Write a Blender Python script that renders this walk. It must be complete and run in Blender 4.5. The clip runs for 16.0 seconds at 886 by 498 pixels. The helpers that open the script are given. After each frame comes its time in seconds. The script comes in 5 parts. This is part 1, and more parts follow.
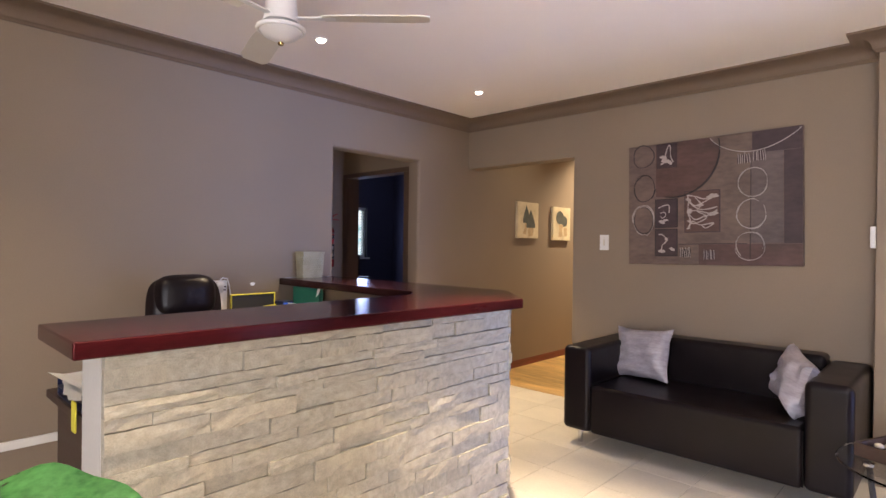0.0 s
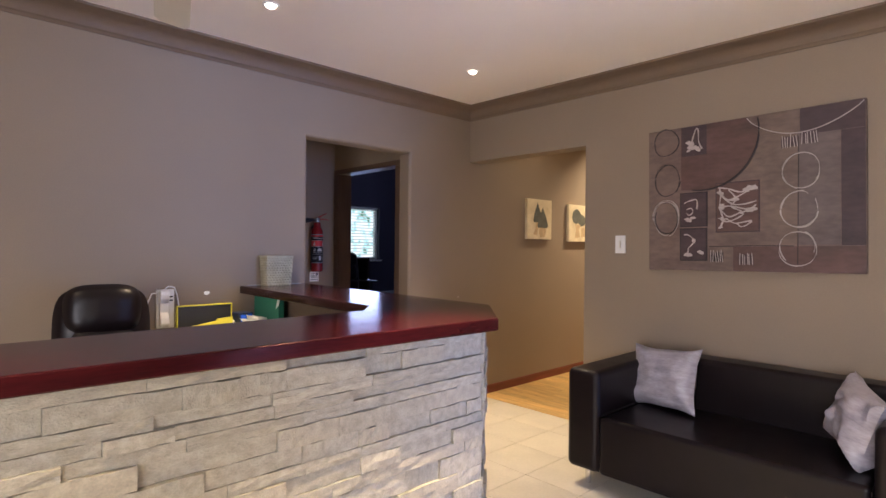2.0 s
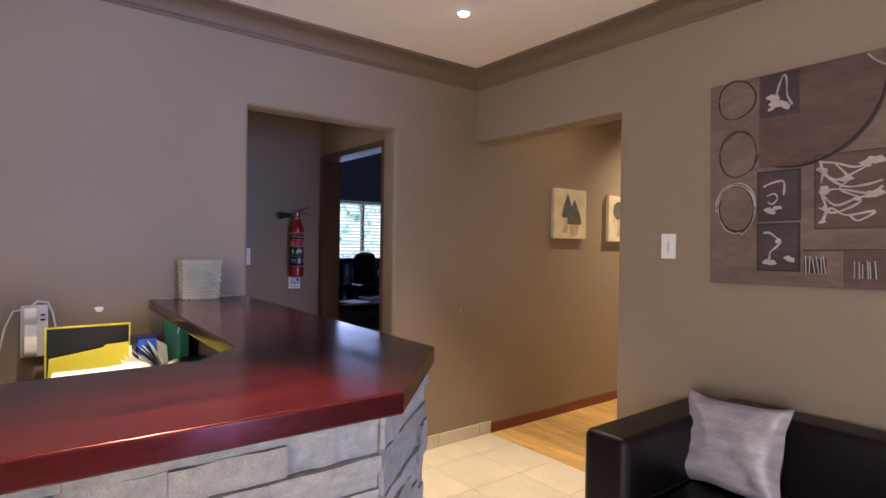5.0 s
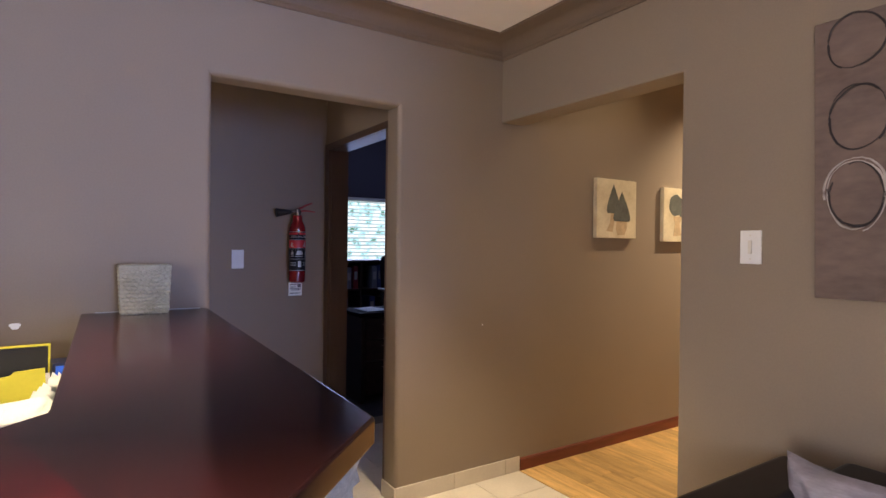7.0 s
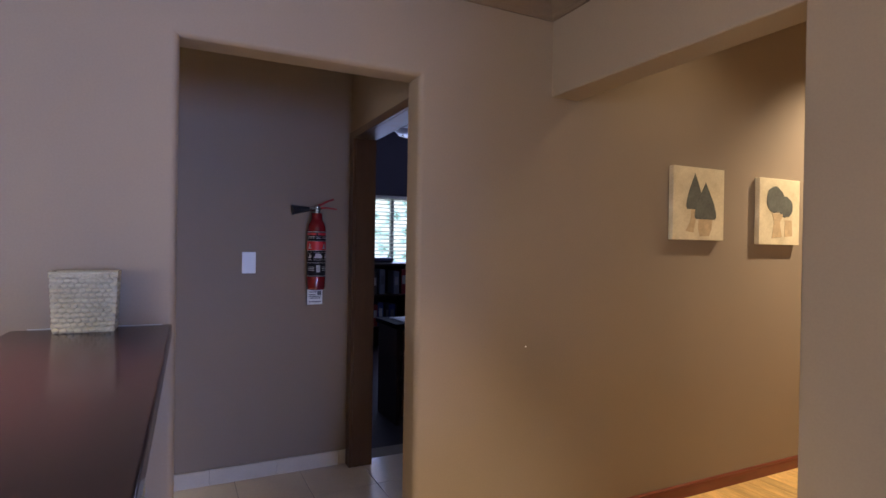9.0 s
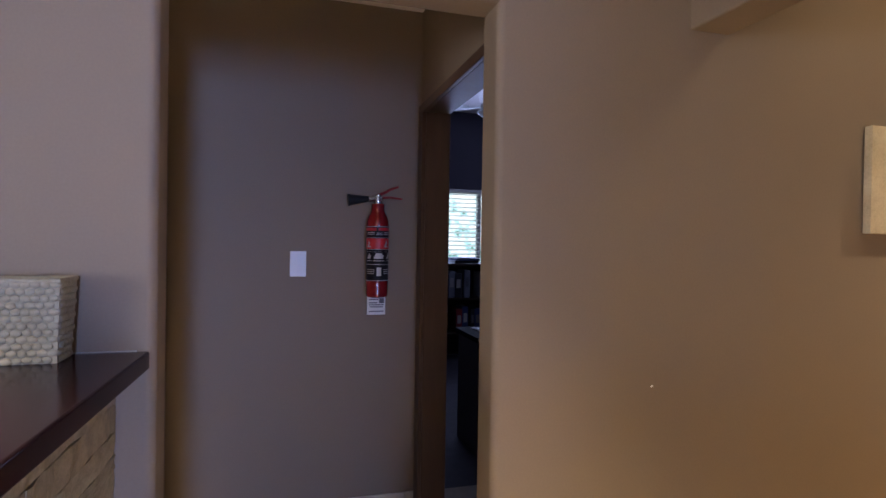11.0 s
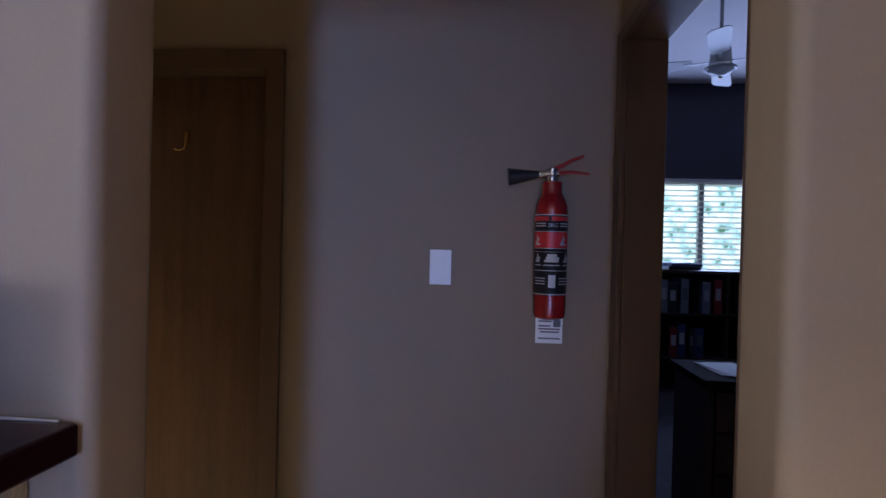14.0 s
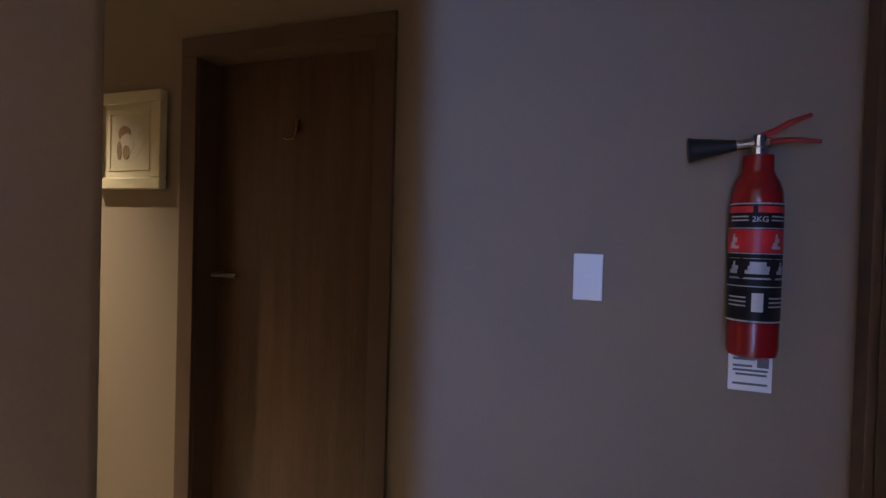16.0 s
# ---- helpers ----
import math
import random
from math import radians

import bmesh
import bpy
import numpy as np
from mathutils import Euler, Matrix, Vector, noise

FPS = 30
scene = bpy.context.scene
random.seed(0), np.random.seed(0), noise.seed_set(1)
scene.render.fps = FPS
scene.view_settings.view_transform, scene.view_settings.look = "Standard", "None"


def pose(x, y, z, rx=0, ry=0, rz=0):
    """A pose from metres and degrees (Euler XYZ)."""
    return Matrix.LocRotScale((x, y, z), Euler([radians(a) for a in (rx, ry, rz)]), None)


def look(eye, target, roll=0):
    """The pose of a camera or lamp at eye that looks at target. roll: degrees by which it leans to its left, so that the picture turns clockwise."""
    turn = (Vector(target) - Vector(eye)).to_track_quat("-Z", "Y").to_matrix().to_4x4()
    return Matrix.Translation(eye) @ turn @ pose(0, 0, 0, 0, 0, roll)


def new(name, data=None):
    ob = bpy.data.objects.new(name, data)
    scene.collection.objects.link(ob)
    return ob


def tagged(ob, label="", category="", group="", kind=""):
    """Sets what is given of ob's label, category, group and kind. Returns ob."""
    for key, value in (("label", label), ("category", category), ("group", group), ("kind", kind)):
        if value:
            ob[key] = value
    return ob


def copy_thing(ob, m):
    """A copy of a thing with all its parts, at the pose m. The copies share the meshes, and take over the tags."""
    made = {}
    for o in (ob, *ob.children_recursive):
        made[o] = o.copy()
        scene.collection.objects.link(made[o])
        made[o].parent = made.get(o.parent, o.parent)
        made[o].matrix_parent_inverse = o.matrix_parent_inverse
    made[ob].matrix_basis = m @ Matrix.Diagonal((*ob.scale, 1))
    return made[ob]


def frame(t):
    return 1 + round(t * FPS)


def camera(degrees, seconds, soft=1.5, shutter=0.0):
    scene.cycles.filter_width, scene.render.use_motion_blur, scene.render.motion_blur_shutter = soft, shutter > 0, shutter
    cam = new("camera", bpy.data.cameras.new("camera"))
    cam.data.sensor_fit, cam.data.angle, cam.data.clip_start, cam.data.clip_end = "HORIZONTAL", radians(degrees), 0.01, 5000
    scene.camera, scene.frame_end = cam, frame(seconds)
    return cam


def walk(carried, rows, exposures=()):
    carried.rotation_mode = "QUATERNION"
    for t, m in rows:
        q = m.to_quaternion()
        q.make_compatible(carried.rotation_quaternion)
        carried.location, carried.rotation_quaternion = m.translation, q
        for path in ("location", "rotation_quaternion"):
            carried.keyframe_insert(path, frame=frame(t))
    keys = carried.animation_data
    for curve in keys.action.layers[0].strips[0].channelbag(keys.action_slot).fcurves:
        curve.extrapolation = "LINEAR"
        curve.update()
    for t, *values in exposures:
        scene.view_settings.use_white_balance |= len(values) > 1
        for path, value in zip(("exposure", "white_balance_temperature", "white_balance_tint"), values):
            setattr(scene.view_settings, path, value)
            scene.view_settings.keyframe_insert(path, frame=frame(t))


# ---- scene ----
cam = camera(78.0, 16.0)
PATH = [
    (0, (0.256, -0.236, 1.293), (-1.118, 1.218, 1.282), 0.7),
    (0.5, (0.217, -0.082, 1.295), (-1.18, 1.35, 1.285), 0.6),
    (1, (0.167, 0.048, 1.319), (-1.243, 1.467, 1.3), 0.6),
    (1.5, (0.118, 0.214, 1.323), (-1.311, 1.614, 1.306), 0.5),
    (2, (0.077, 0.36, 1.309), (-1.375, 1.735, 1.3), 0.6),
    (2.5, (0.018, 0.499, 1.318), (-1.461, 1.845, 1.301), 0.6),
    (3, (-0.099, 0.655, 1.326), (-1.588, 1.99, 1.309), 0.6),
    (3.5, (-0.172, 0.807, 1.317), (-1.677, 2.125, 1.307), 0.6),
    (4, (-0.22, 0.968, 1.329), (-1.752, 2.255, 1.315), 0.7),
    (6.5, (-0.635, 1.664, 1.33), (-2.285, 2.796, 1.318), 0.7),
    (7, (-0.738, 1.775, 1.331), (-2.415, 2.865, 1.316), 0.7),
    (7.5, (-0.843, 1.896, 1.337), (-2.551, 2.937, 1.323), 0.7),
    (8, (-0.936, 2.0, 1.34), (-2.673, 2.991, 1.327), 0.7),
    (8.5, (-1.027, 2.127, 1.347), (-2.798, 3.057, 1.328), 0.7),
    (8.7, (-1.065, 2.158, 1.337), (-2.845, 3.069, 1.322), 0.8),
    (11, (-1.715, 2.501, 1.328), (-3.633, 3.07, 1.31), 0.9),
    (11.5, (-1.861, 2.548, 1.311), (-3.806, 3.013, 1.293), 0.9),
    (12, (-2.014, 2.593, 1.319), (-3.982, 2.954, 1.298), 1.0),
    (12.5, (-2.143, 2.622, 1.322), (-4.127, 2.875, 1.305), 1.1),
    (13, (-2.265, 2.666, 1.326), (-4.262, 2.784, 1.305), 1.1),
    (13.5, (-2.388, 2.705, 1.318), (-4.387, 2.686, 1.301), 1.3),
    (14, (-2.507, 2.732, 1.308), (-4.501, 2.578, 1.285), 1.4),
    (14.5, (-2.643, 2.738, 1.308), (-4.624, 2.462, 1.289), 1.4),
    (15, (-2.744, 2.742, 1.313), (-4.698, 2.319, 1.288), 1.4),
    (15.5, (-2.84, 2.739, 1.314), (-4.757, 2.17, 1.283), 1.6),
    (16, (-2.934, 2.729, 1.309), (-4.803, 2.019, 1.275), 1.6),
]
EXPOSURES = [(0, 0.02, 6500, 10), (11, 0, 6400, 10), (13.5, -0.15, 5950, 7), (16, -0.05, 5900, 6)]
walk(cam, [(t, look(eye, target, roll)) for t, eye, target, roll in PATH], EXPOSURES)

# ---- world, sun, large lights ----
world = bpy.data.worlds.new("world")
scene.world = world
world.use_nodes = True
wn = world.node_tree.nodes
sky = wn.new("ShaderNodeTexSky")
sky.sky_type = "NISHITA"
sky.sun_disc = False
sky.sun_elevation = radians(40)
sky.sun_rotation = radians(120)
wn["Background"].inputs["Strength"].default_value = 0.1
world.node_tree.links.new(sky.outputs[0], wn["Background"].inputs["Color"])

YS_WIN = -2.16
WARM = (1.0, 0.785, 0.53)
COOL = (0.50, 0.64, 1.0)


def lamp(name, kind, m, energy, color, **settings):
    data = bpy.data.lights.new(name, kind)
    data.energy, data.color = energy, color
    for key, value in settings.items():
        if key == "radius":
            data.shadow_soft_size = value
        elif key == "size_x":
            data.shape, data.size = "RECTANGLE", value
        elif key == "size_y":
            data.size_y = value
        elif key == "cone":
            data.spot_size = radians(value)
        elif key == "blend":
            data.spot_blend = value
    ob = new(name, data)
    ob.matrix_world = m
    return ob


SPOTS = [  # x, y, ceiling height, watts, cone
    (-2.46, 3.02, 2.485, 245, 66),
    (-2.46, 1.585, 2.485, 400, 62),
    (-1.00, 1.60, 2.485, 600, 56),
    (-1.00, 0.15, 2.485, 260, 56),
    (-2.46, 0.10, 2.485, 50, 90),
    # the next five are out of view, added to lift the warm bounce
    (0.75, 1.60, 2.485, 90, 84),
    (0.75, 3.02, 2.485, 90, 100),
    (0.75, 0.15, 2.485, 80, 84),
    (-0.87, -1.30, 2.485, 90, 84),
    (-2.46, -1.30, 2.485, 35, 96),
    (-2.62, 6.10, 2.90, 350, 122),
    (-2.62, 4.60, 2.90, 26, 130),
    (-3.86, 0.42, 2.485, 250, 96),
]
for sx, sy, sz, watts, cone in SPOTS:
    lamp("downlight_and_fill_lamp", "SPOT", look((sx, sy, sz - 0.085), (sx, sy, 0)), watts, WARM, radius=0.018, cone=cone, blend=1.0)
# daylight from an assumed east entrance, an unseen south window, and the office window
lamp("daylight_front", "AREA", look((5.97, 2.95, 1.1), (0, 2.95, 1.1)), 440, (0.28, 0.43, 1.0), size_x=0.8, size_y=2.0)
lamp("daylight_south", "AREA", look((0.85, YS_WIN, 1.3), (0.85, 2.0, 1.15)), 140, (0.92, 0.90, 0.99), size_x=1.6, size_y=1.3)
lamp("daylight_office", "AREA", look((-8.2, 5.3, 1.55), (0, 5.3, 1.4)), 58, (0.42, 0.52, 1.0), size_x=2.5, size_y=0.95)


# ---- materials ----
def mat(name, color, rough=0.6, var=0.15, scale=5.0, fine=90.0, bump=0.08, metal=0.0, stretch=(1, 1, 1), rnd=0.0, tint=None, coat=0.0, dist=0.004, island=False, spec=0.5, sheen_tint=None):
    """Principled paint with stains at two scales, fine relief, and a shift from piece to piece."""
    m = bpy.data.materials.new(name)
    m.use_nodes = True
    nt = m.node_tree
    n, li = nt.nodes, nt.links
    p = n["Principled BSDF"]
    co = n.new("ShaderNodeTexCoord")
    mp = n.new("ShaderNodeMapping")
    mp.inputs["Scale"].default_value = stretch
    li.new(co.outputs["Object"], mp.inputs["Vector"])
    info = n.new("ShaderNodeObjectInfo")
    geo = n.new("ShaderNodeNewGeometry")
    rand = geo.outputs["Random Per Island"] if island else info.outputs["Random"]
    if rnd:
        sc = n.new("ShaderNodeMath")
        sc.operation = "MULTIPLY"
        sc.inputs[1].default_value = 37.0
        li.new(rand, sc.inputs[0])
        comb = n.new("ShaderNodeCombineXYZ")
        for k in range(3):
            li.new(sc.outputs[0], comb.inputs[k])
        li.new(comb.outputs[0], mp.inputs["Location"])
    big = n.new("ShaderNodeTexNoise")
    big.inputs["Scale"].default_value, big.inputs["Detail"].default_value = scale, 4
    small = n.new("ShaderNodeTexNoise")
    small.inputs["Scale"].default_value, small.inputs["Detail"].default_value = fine, 3
    for t in (big, small):
        li.new(mp.outputs[0], t.inputs["Vector"])
    add = n.new("ShaderNodeMath")
    add.operation = "MULTIPLY_ADD"
    add.inputs[1].default_value, add.inputs[2].default_value = 0.35, 0.0
    li.new(small.outputs["Fac"], add.inputs[0])
    summ = n.new("ShaderNodeMath")
    summ.operation = "MULTIPLY_ADD"
    summ.inputs[1].default_value = 0.65
    li.new(big.outputs["Fac"], summ.inputs[0])
    li.new(add.outputs[0], summ.inputs[2])
    ramp = n.new("ShaderNodeValToRGB")
    other = tint or color
    ramp.color_ramp.elements[0].position, ramp.color_ramp.elements[1].position = 0.3, 0.7
    ramp.color_ramp.elements[0].color = (*[c * (1 - var) for c in other], 1)
    ramp.color_ramp.elements[1].color = (*[min(1, c * (1 + var)) for c in color], 1)
    li.new(summ.outputs[0], ramp.inputs[0])
    out = ramp.outputs[0]
    if rnd:
        mr = n.new("ShaderNodeMapRange")
        mr.inputs["To Min"].default_value, mr.inputs["To Max"].default_value = 1 - rnd, 1 + rnd
        li.new(rand, mr.inputs["Value"])
        hsv = n.new("ShaderNodeHueSaturation")
        li.new(out, hsv.inputs["Color"])
        li.new(mr.outputs[0], hsv.inputs["Value"])
        out = hsv.outputs[0]
    li.new(out, p.inputs["Base Color"])
    rr = n.new("ShaderNodeMapRange")
    rr.inputs["To Min"].default_value, rr.inputs["To Max"].default_value = max(0.02, rough - 0.08), min(1, rough + 0.08)
    li.new(big.outputs["Fac"], rr.inputs["Value"])
    li.new(rr.outputs[0], p.inputs["Roughness"])
    p.inputs["Metallic"].default_value = metal
    p.inputs["Specular IOR Level"].default_value = spec
    if sheen_tint:
        p.inputs["Specular Tint"].default_value = (*sheen_tint, 1)
    if coat:
        p.inputs["Coat Weight"].default_value, p.inputs["Coat Roughness"].default_value = coat, 0.12
    if bump:
        b = n.new("ShaderNodeBump")
        b.inputs["Strength"].default_value, b.inputs["Distance"].default_value = bump, dist
        li.new(summ.outputs[0], b.inputs["Height"])
        li.new(b.outputs[0], p.inputs["Normal"])
    return m


def glow(name, color, strength):
    m = bpy.data.materials.new(name)
    m.use_nodes = True
    p = m.node_tree.nodes["Principled BSDF"]
    p.inputs["Base Color"].default_value = (*color, 1)
    p.inputs["Emission Color"].default_value = (*color, 1)
    p.inputs["Emission Strength"].default_value = strength
    return m


def clear(name, rough=0.02, color=(0.95, 0.98, 0.97)):
    m = bpy.data.materials.new(name)
    m.use_nodes = True
    p = m.node_tree.nodes["Principled BSDF"]
    p.inputs["Base Color"].default_value = (*color, 1)
    p.inputs["Transmission Weight"].default_value = 1.0
    p.inputs["Roughness"].default_value = rough
    p.inputs["IOR"].default_value = 1.45
    return m


WALL = mat("taupe_paint", (0.262, 0.203, 0.148), 0.72, 0.07, 1.3, 140, 0.05)
CORNICE = mat("brown_cornice_paint", (0.165, 0.115, 0.078), 0.6, 0.08, 2.0, 120, 0.08)
CEIL = mat("white_ceiling_paint", (0.88, 0.82, 0.765), 0.8, 0.03, 1.0, 150, 0.05)
TILE = mat("cream_floor_tile", (0.66, 0.60, 0.50), 0.32, 0.10, 5.0, 60, 0.03, rnd=0.05)
GROUT = mat("grey_grout", (0.28, 0.25, 0.21), 0.9, 0.15, 10, 150, 0.2)
SKIRT = mat("cream_skirting_tile", (0.58, 0.52, 0.43), 0.35, 0.08, 6, 80, 0.03, rnd=0.04)
OAK = mat("oak_plank", (0.66, 0.43, 0.165), 0.36, 0.28, 3.0, 40, 0.05, stretch=(0.8, 9, 9), rnd=0.16, tint=(0.50, 0.30, 0.105))
MAHOG_SK = mat("mahogany_skirting", (0.16, 0.040, 0.022), 0.35, 0.25, 4, 60, 0.05, stretch=(8, 1, 8))
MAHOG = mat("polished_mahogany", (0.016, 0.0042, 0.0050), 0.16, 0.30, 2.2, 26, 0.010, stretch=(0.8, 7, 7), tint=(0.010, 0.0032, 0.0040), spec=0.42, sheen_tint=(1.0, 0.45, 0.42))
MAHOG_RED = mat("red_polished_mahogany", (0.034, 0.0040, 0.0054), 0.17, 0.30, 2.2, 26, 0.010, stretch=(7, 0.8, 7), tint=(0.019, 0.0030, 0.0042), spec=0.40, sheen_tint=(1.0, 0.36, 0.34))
STONE = mat("split_stone", (0.345, 0.314, 0.250), 0.85, 0.16, 38.0, 200, 0.5, rnd=0.07, tint=(0.276, 0.250, 0.198), dist=0.010, stretch=(0.22, 0.03, 0.055), spec=0.3)
STONE_Y = mat("ochre_split_stone", (0.340, 0.302, 0.228), 0.85, 0.16, 34.0, 200, 0.5, rnd=0.07, tint=(0.278, 0.252, 0.206), dist=0.010, stretch=(0.22, 0.03, 0.055), spec=0.3)
PLASTER = mat("grey_plaster", (0.42, 0.40, 0.37), 0.7, 0.06, 3, 120, 0.1)
LEATHER = mat("black_leather", (0.0078, 0.0050, 0.0060), 0.34, 0.25, 7, 260, 0.12, dist=0.002, spec=0.22)
CHROME = mat("brushed_chrome", (0.72, 0.70, 0.68), 0.18, 0.05, 12, 200, 0.02, metal=1.0)
SATIN = mat("silver_satin", (0.39, 0.365, 0.42), 0.36, 0.20, 10, 45, 0.4, stretch=(1, 1, 3.5), dist=0.006, tint=(0.31, 0.285, 0.315), spec=0.7)
WHITE = mat("white_plastic", (0.74, 0.73, 0.71), 0.35, 0.03, 6, 90, 0.02)
OFFWHITE = mat("cream_plastic", (0.66, 0.62, 0.54), 0.4, 0.04, 6, 90, 0.03)
BLACK = mat("black_plastic", (0.018, 0.018, 0.02), 0.45, 0.15, 8, 120, 0.05)
RED = mat("red_enamel", (0.26, 0.010, 0.012), 0.25, 0.08, 5, 90, 0.03, coat=0.4)
REDDULL = mat("red_lever_paint", (0.36, 0.03, 0.03), 0.4, 0.12, 9, 90, 0.05)
PAPER = mat("white_paper", (0.86, 0.86, 0.85), 0.8, 0.03, 6, 60, 0.05)
DOORWOOD = mat("dark_door_veneer", (0.115, 0.062, 0.036), 0.42, 0.22, 2.5, 35, 0.05, stretch=(8, 8, 0.7), tint=(0.080, 0.042, 0.026))
FRAMEWOOD = mat("door_frame_paint", (0.105, 0.062, 0.040), 0.5, 0.14, 4, 60, 0.05, stretch=(5, 5, 0.7))
PEWTER = mat("dull_pewter", (0.16, 0.145, 0.13), 0.45, 0.1, 15, 120, 0.03, metal=1.0)
BRASS = mat("worn_brass", (0.62, 0.43, 0.17), 0.25, 0.1, 15, 120, 0.03, metal=1.0)
BASKET = mat("cream_woven_fibre", (0.385, 0.365, 0.28), 0.7, 0.18, 14, 120, 0.3, tint=(0.36, 0.33, 0.225))
# the office walls stand unlit; that gloom is put into this dark colour
OFFICE = mat("unlit_gloom_wall_colour", (0.062, 0.056, 0.078), 0.7, 0.08, 2, 120, 0.08)
CARPET = mat("dark_carpet", (0.060, 0.054, 0.062), 0.95, 0.25, 12, 220, 0.4)
DARKWOOD = mat("dark_desk_veneer", (0.052, 0.032, 0.025), 0.5, 0.25, 3, 40, 0.04, stretch=(1, 7, 7), spec=0.25)
YELLOW = mat("yellow_card", (0.62, 0.56, 0.05), 0.6, 0.06, 8, 90, 0.03)
GREEN = mat("green_card", (0.015, 0.16, 0.10), 0.55, 0.08, 8, 90, 0.03)
BLUE = mat("blue_card", (0.02, 0.10, 0.62), 0.4, 0.10, 8, 90, 0.03)
TEAL = mat("teal_card", (0.02, 0.16, 0.22), 0.5, 0.08, 8, 90, 0.03)
NAVY = mat("navy_plastic", (0.012, 0.016, 0.05), 0.4, 0.1, 8, 90, 0.03)
LEAF = mat("glossy_leaf", (0.075, 0.235, 0.075), 0.24, 0.35, 11, 70, 0.12, tint=(0.035, 0.15, 0.045), coat=0.5)
SOIL = mat("dark_soil", (0.03, 0.022, 0.016), 0.95, 0.3, 20, 120, 0.6)
LAMPGLASS = clear("fan_glass", 0.3, (0.95, 0.94, 0.92))
LAMPGLASS.node_tree.nodes["Principled BSDF"].inputs["Transmission Weight"].default_value = 0.45
GLASS = clear("table_glass", 0.02)
SLAT = clear("translucent_blind_slat", 0.6, (0.93, 0.95, 0.97))
LIT = glow("downlight_lens", (1.0, 0.88, 0.72), 14.0)


# ---- mesh helpers ----
def bx(bm, x0, x1, y0, y1, z0, z1, bevel=0.0, seg=2):
    r = bmesh.ops.create_cube(bm, size=1.0)
    vs = r["verts"]
    for v in vs:
        v.co.x = x0 if v.co.x < 0 else x1
        v.co.y = y0 if v.co.y < 0 else y1
        v.co.z = z0 if v.co.z < 0 else z1
    if bevel:
        es = list({e for v in vs for e in v.link_edges})
        bmesh.ops.bevel(bm, geom=es, offset=bevel, segments=seg, affect="EDGES", profile=0.5)
    return bm


def cyl(bm, p, q, r1, r2=None, seg=20):
    """A cone or cylinder from p to q."""
    p, q = Vector(p), Vector(q)
    d = q - p
    m = Matrix.Translation((p + q) / 2) @ d.to_track_quat("Z", "Y").to_matrix().to_4x4()
    bmesh.ops.create_cone(bm, cap_ends=True, segments=seg, radius1=r1, radius2=r1 if r2 is None else r2, depth=d.length, matrix=m)
    return bm


def lathe(bm, profile, seg=28, at=(0, 0, 0), m=None):
    rings = []
    for r, z in profile:
        ring = []
        for k in range(seg):
            a = 2 * math.pi * k / seg
            co = Vector((r * math.cos(a), r * math.sin(a), z))
            co = (m @ co) if m else co + Vector(at)
            ring.append(bm.verts.new(co))
        rings.append(ring)
    for a, b in zip(rings, rings[1:]):
        for k in range(seg):
            bm.faces.new((a[k], a[(k + 1) % seg], b[(k + 1) % seg], b[k]))
    bm.faces.new(list(reversed(rings[0])))
    bm.faces.new(rings[-1])
    return bm


def prism(bm, pts, axis, lo, hi, bevel=0.0, choose=None):
    """An outline drawn across an axis and drawn out along it from lo to hi."""
    def at(a, b, c):
        return {"x": (c, a, b), "y": (a, c, b), "z": (a, b, c)}[axis]
    lower = [bm.verts.new(at(a, b, lo)) for a, b in pts]
    upper = [bm.verts.new(at(a, b, hi)) for a, b in pts]
    f1, f2 = bm.faces.new(lower), bm.faces.new(upper)
    k = len(pts)
    sides = [bm.faces.new((lower[i], lower[(i + 1) % k], upper[(i + 1) % k], upper[i])) for i in range(k)]
    bmesh.ops.recalc_face_normals(bm, faces=[f1, f2, *sides])
    if bevel:
        es = list({e for v in lower + upper for e in v.link_edges})
        if choose:
            es = [e for e in es if choose((e.verts[0].co + e.verts[1].co) / 2, e)]
        bmesh.ops.bevel(bm, geom=es, offset=bevel, segments=3, affect="EDGES", profile=0.5)
    return bm


def tube(bm, pts, r, seg=8, closed=False):
    """A round bar through points."""
    pts = [Vector(p) for p in pts]
    rings = []
    n = len(pts)
    for i, p in enumerate(pts):
        a = pts[(i - 1) % n] if closed or i else p
        b = pts[(i + 1) % n] if closed or i < n - 1 else p
        d = (b - a).normalized()
        u = d.cross(Vector((0, 0, 1)))
        u = u.normalized() if u.length > 0.05 else d.cross(Vector((1, 0, 0))).normalized()
        w = d.cross(u)
        rad = r(i / (n - 1)) if callable(r) else r
        rings.append([bm.verts.new(p + rad * (u * math.cos(2 * math.pi * k / seg) + w * math.sin(2 * math.pi * k / seg))) for k in range(seg)])
    pairs = list(zip(rings, rings[1:])) + ([(rings[-1], rings[0])] if closed else [])
    for a, b in pairs:
        for k in range(seg):
            bm.faces.new((a[k], a[(k + 1) % seg], b[(k + 1) % seg], b[k]))
    if not closed:
        bm.faces.new(list(reversed(rings[0])))
        bm.faces.new(rings[-1])
    return bm


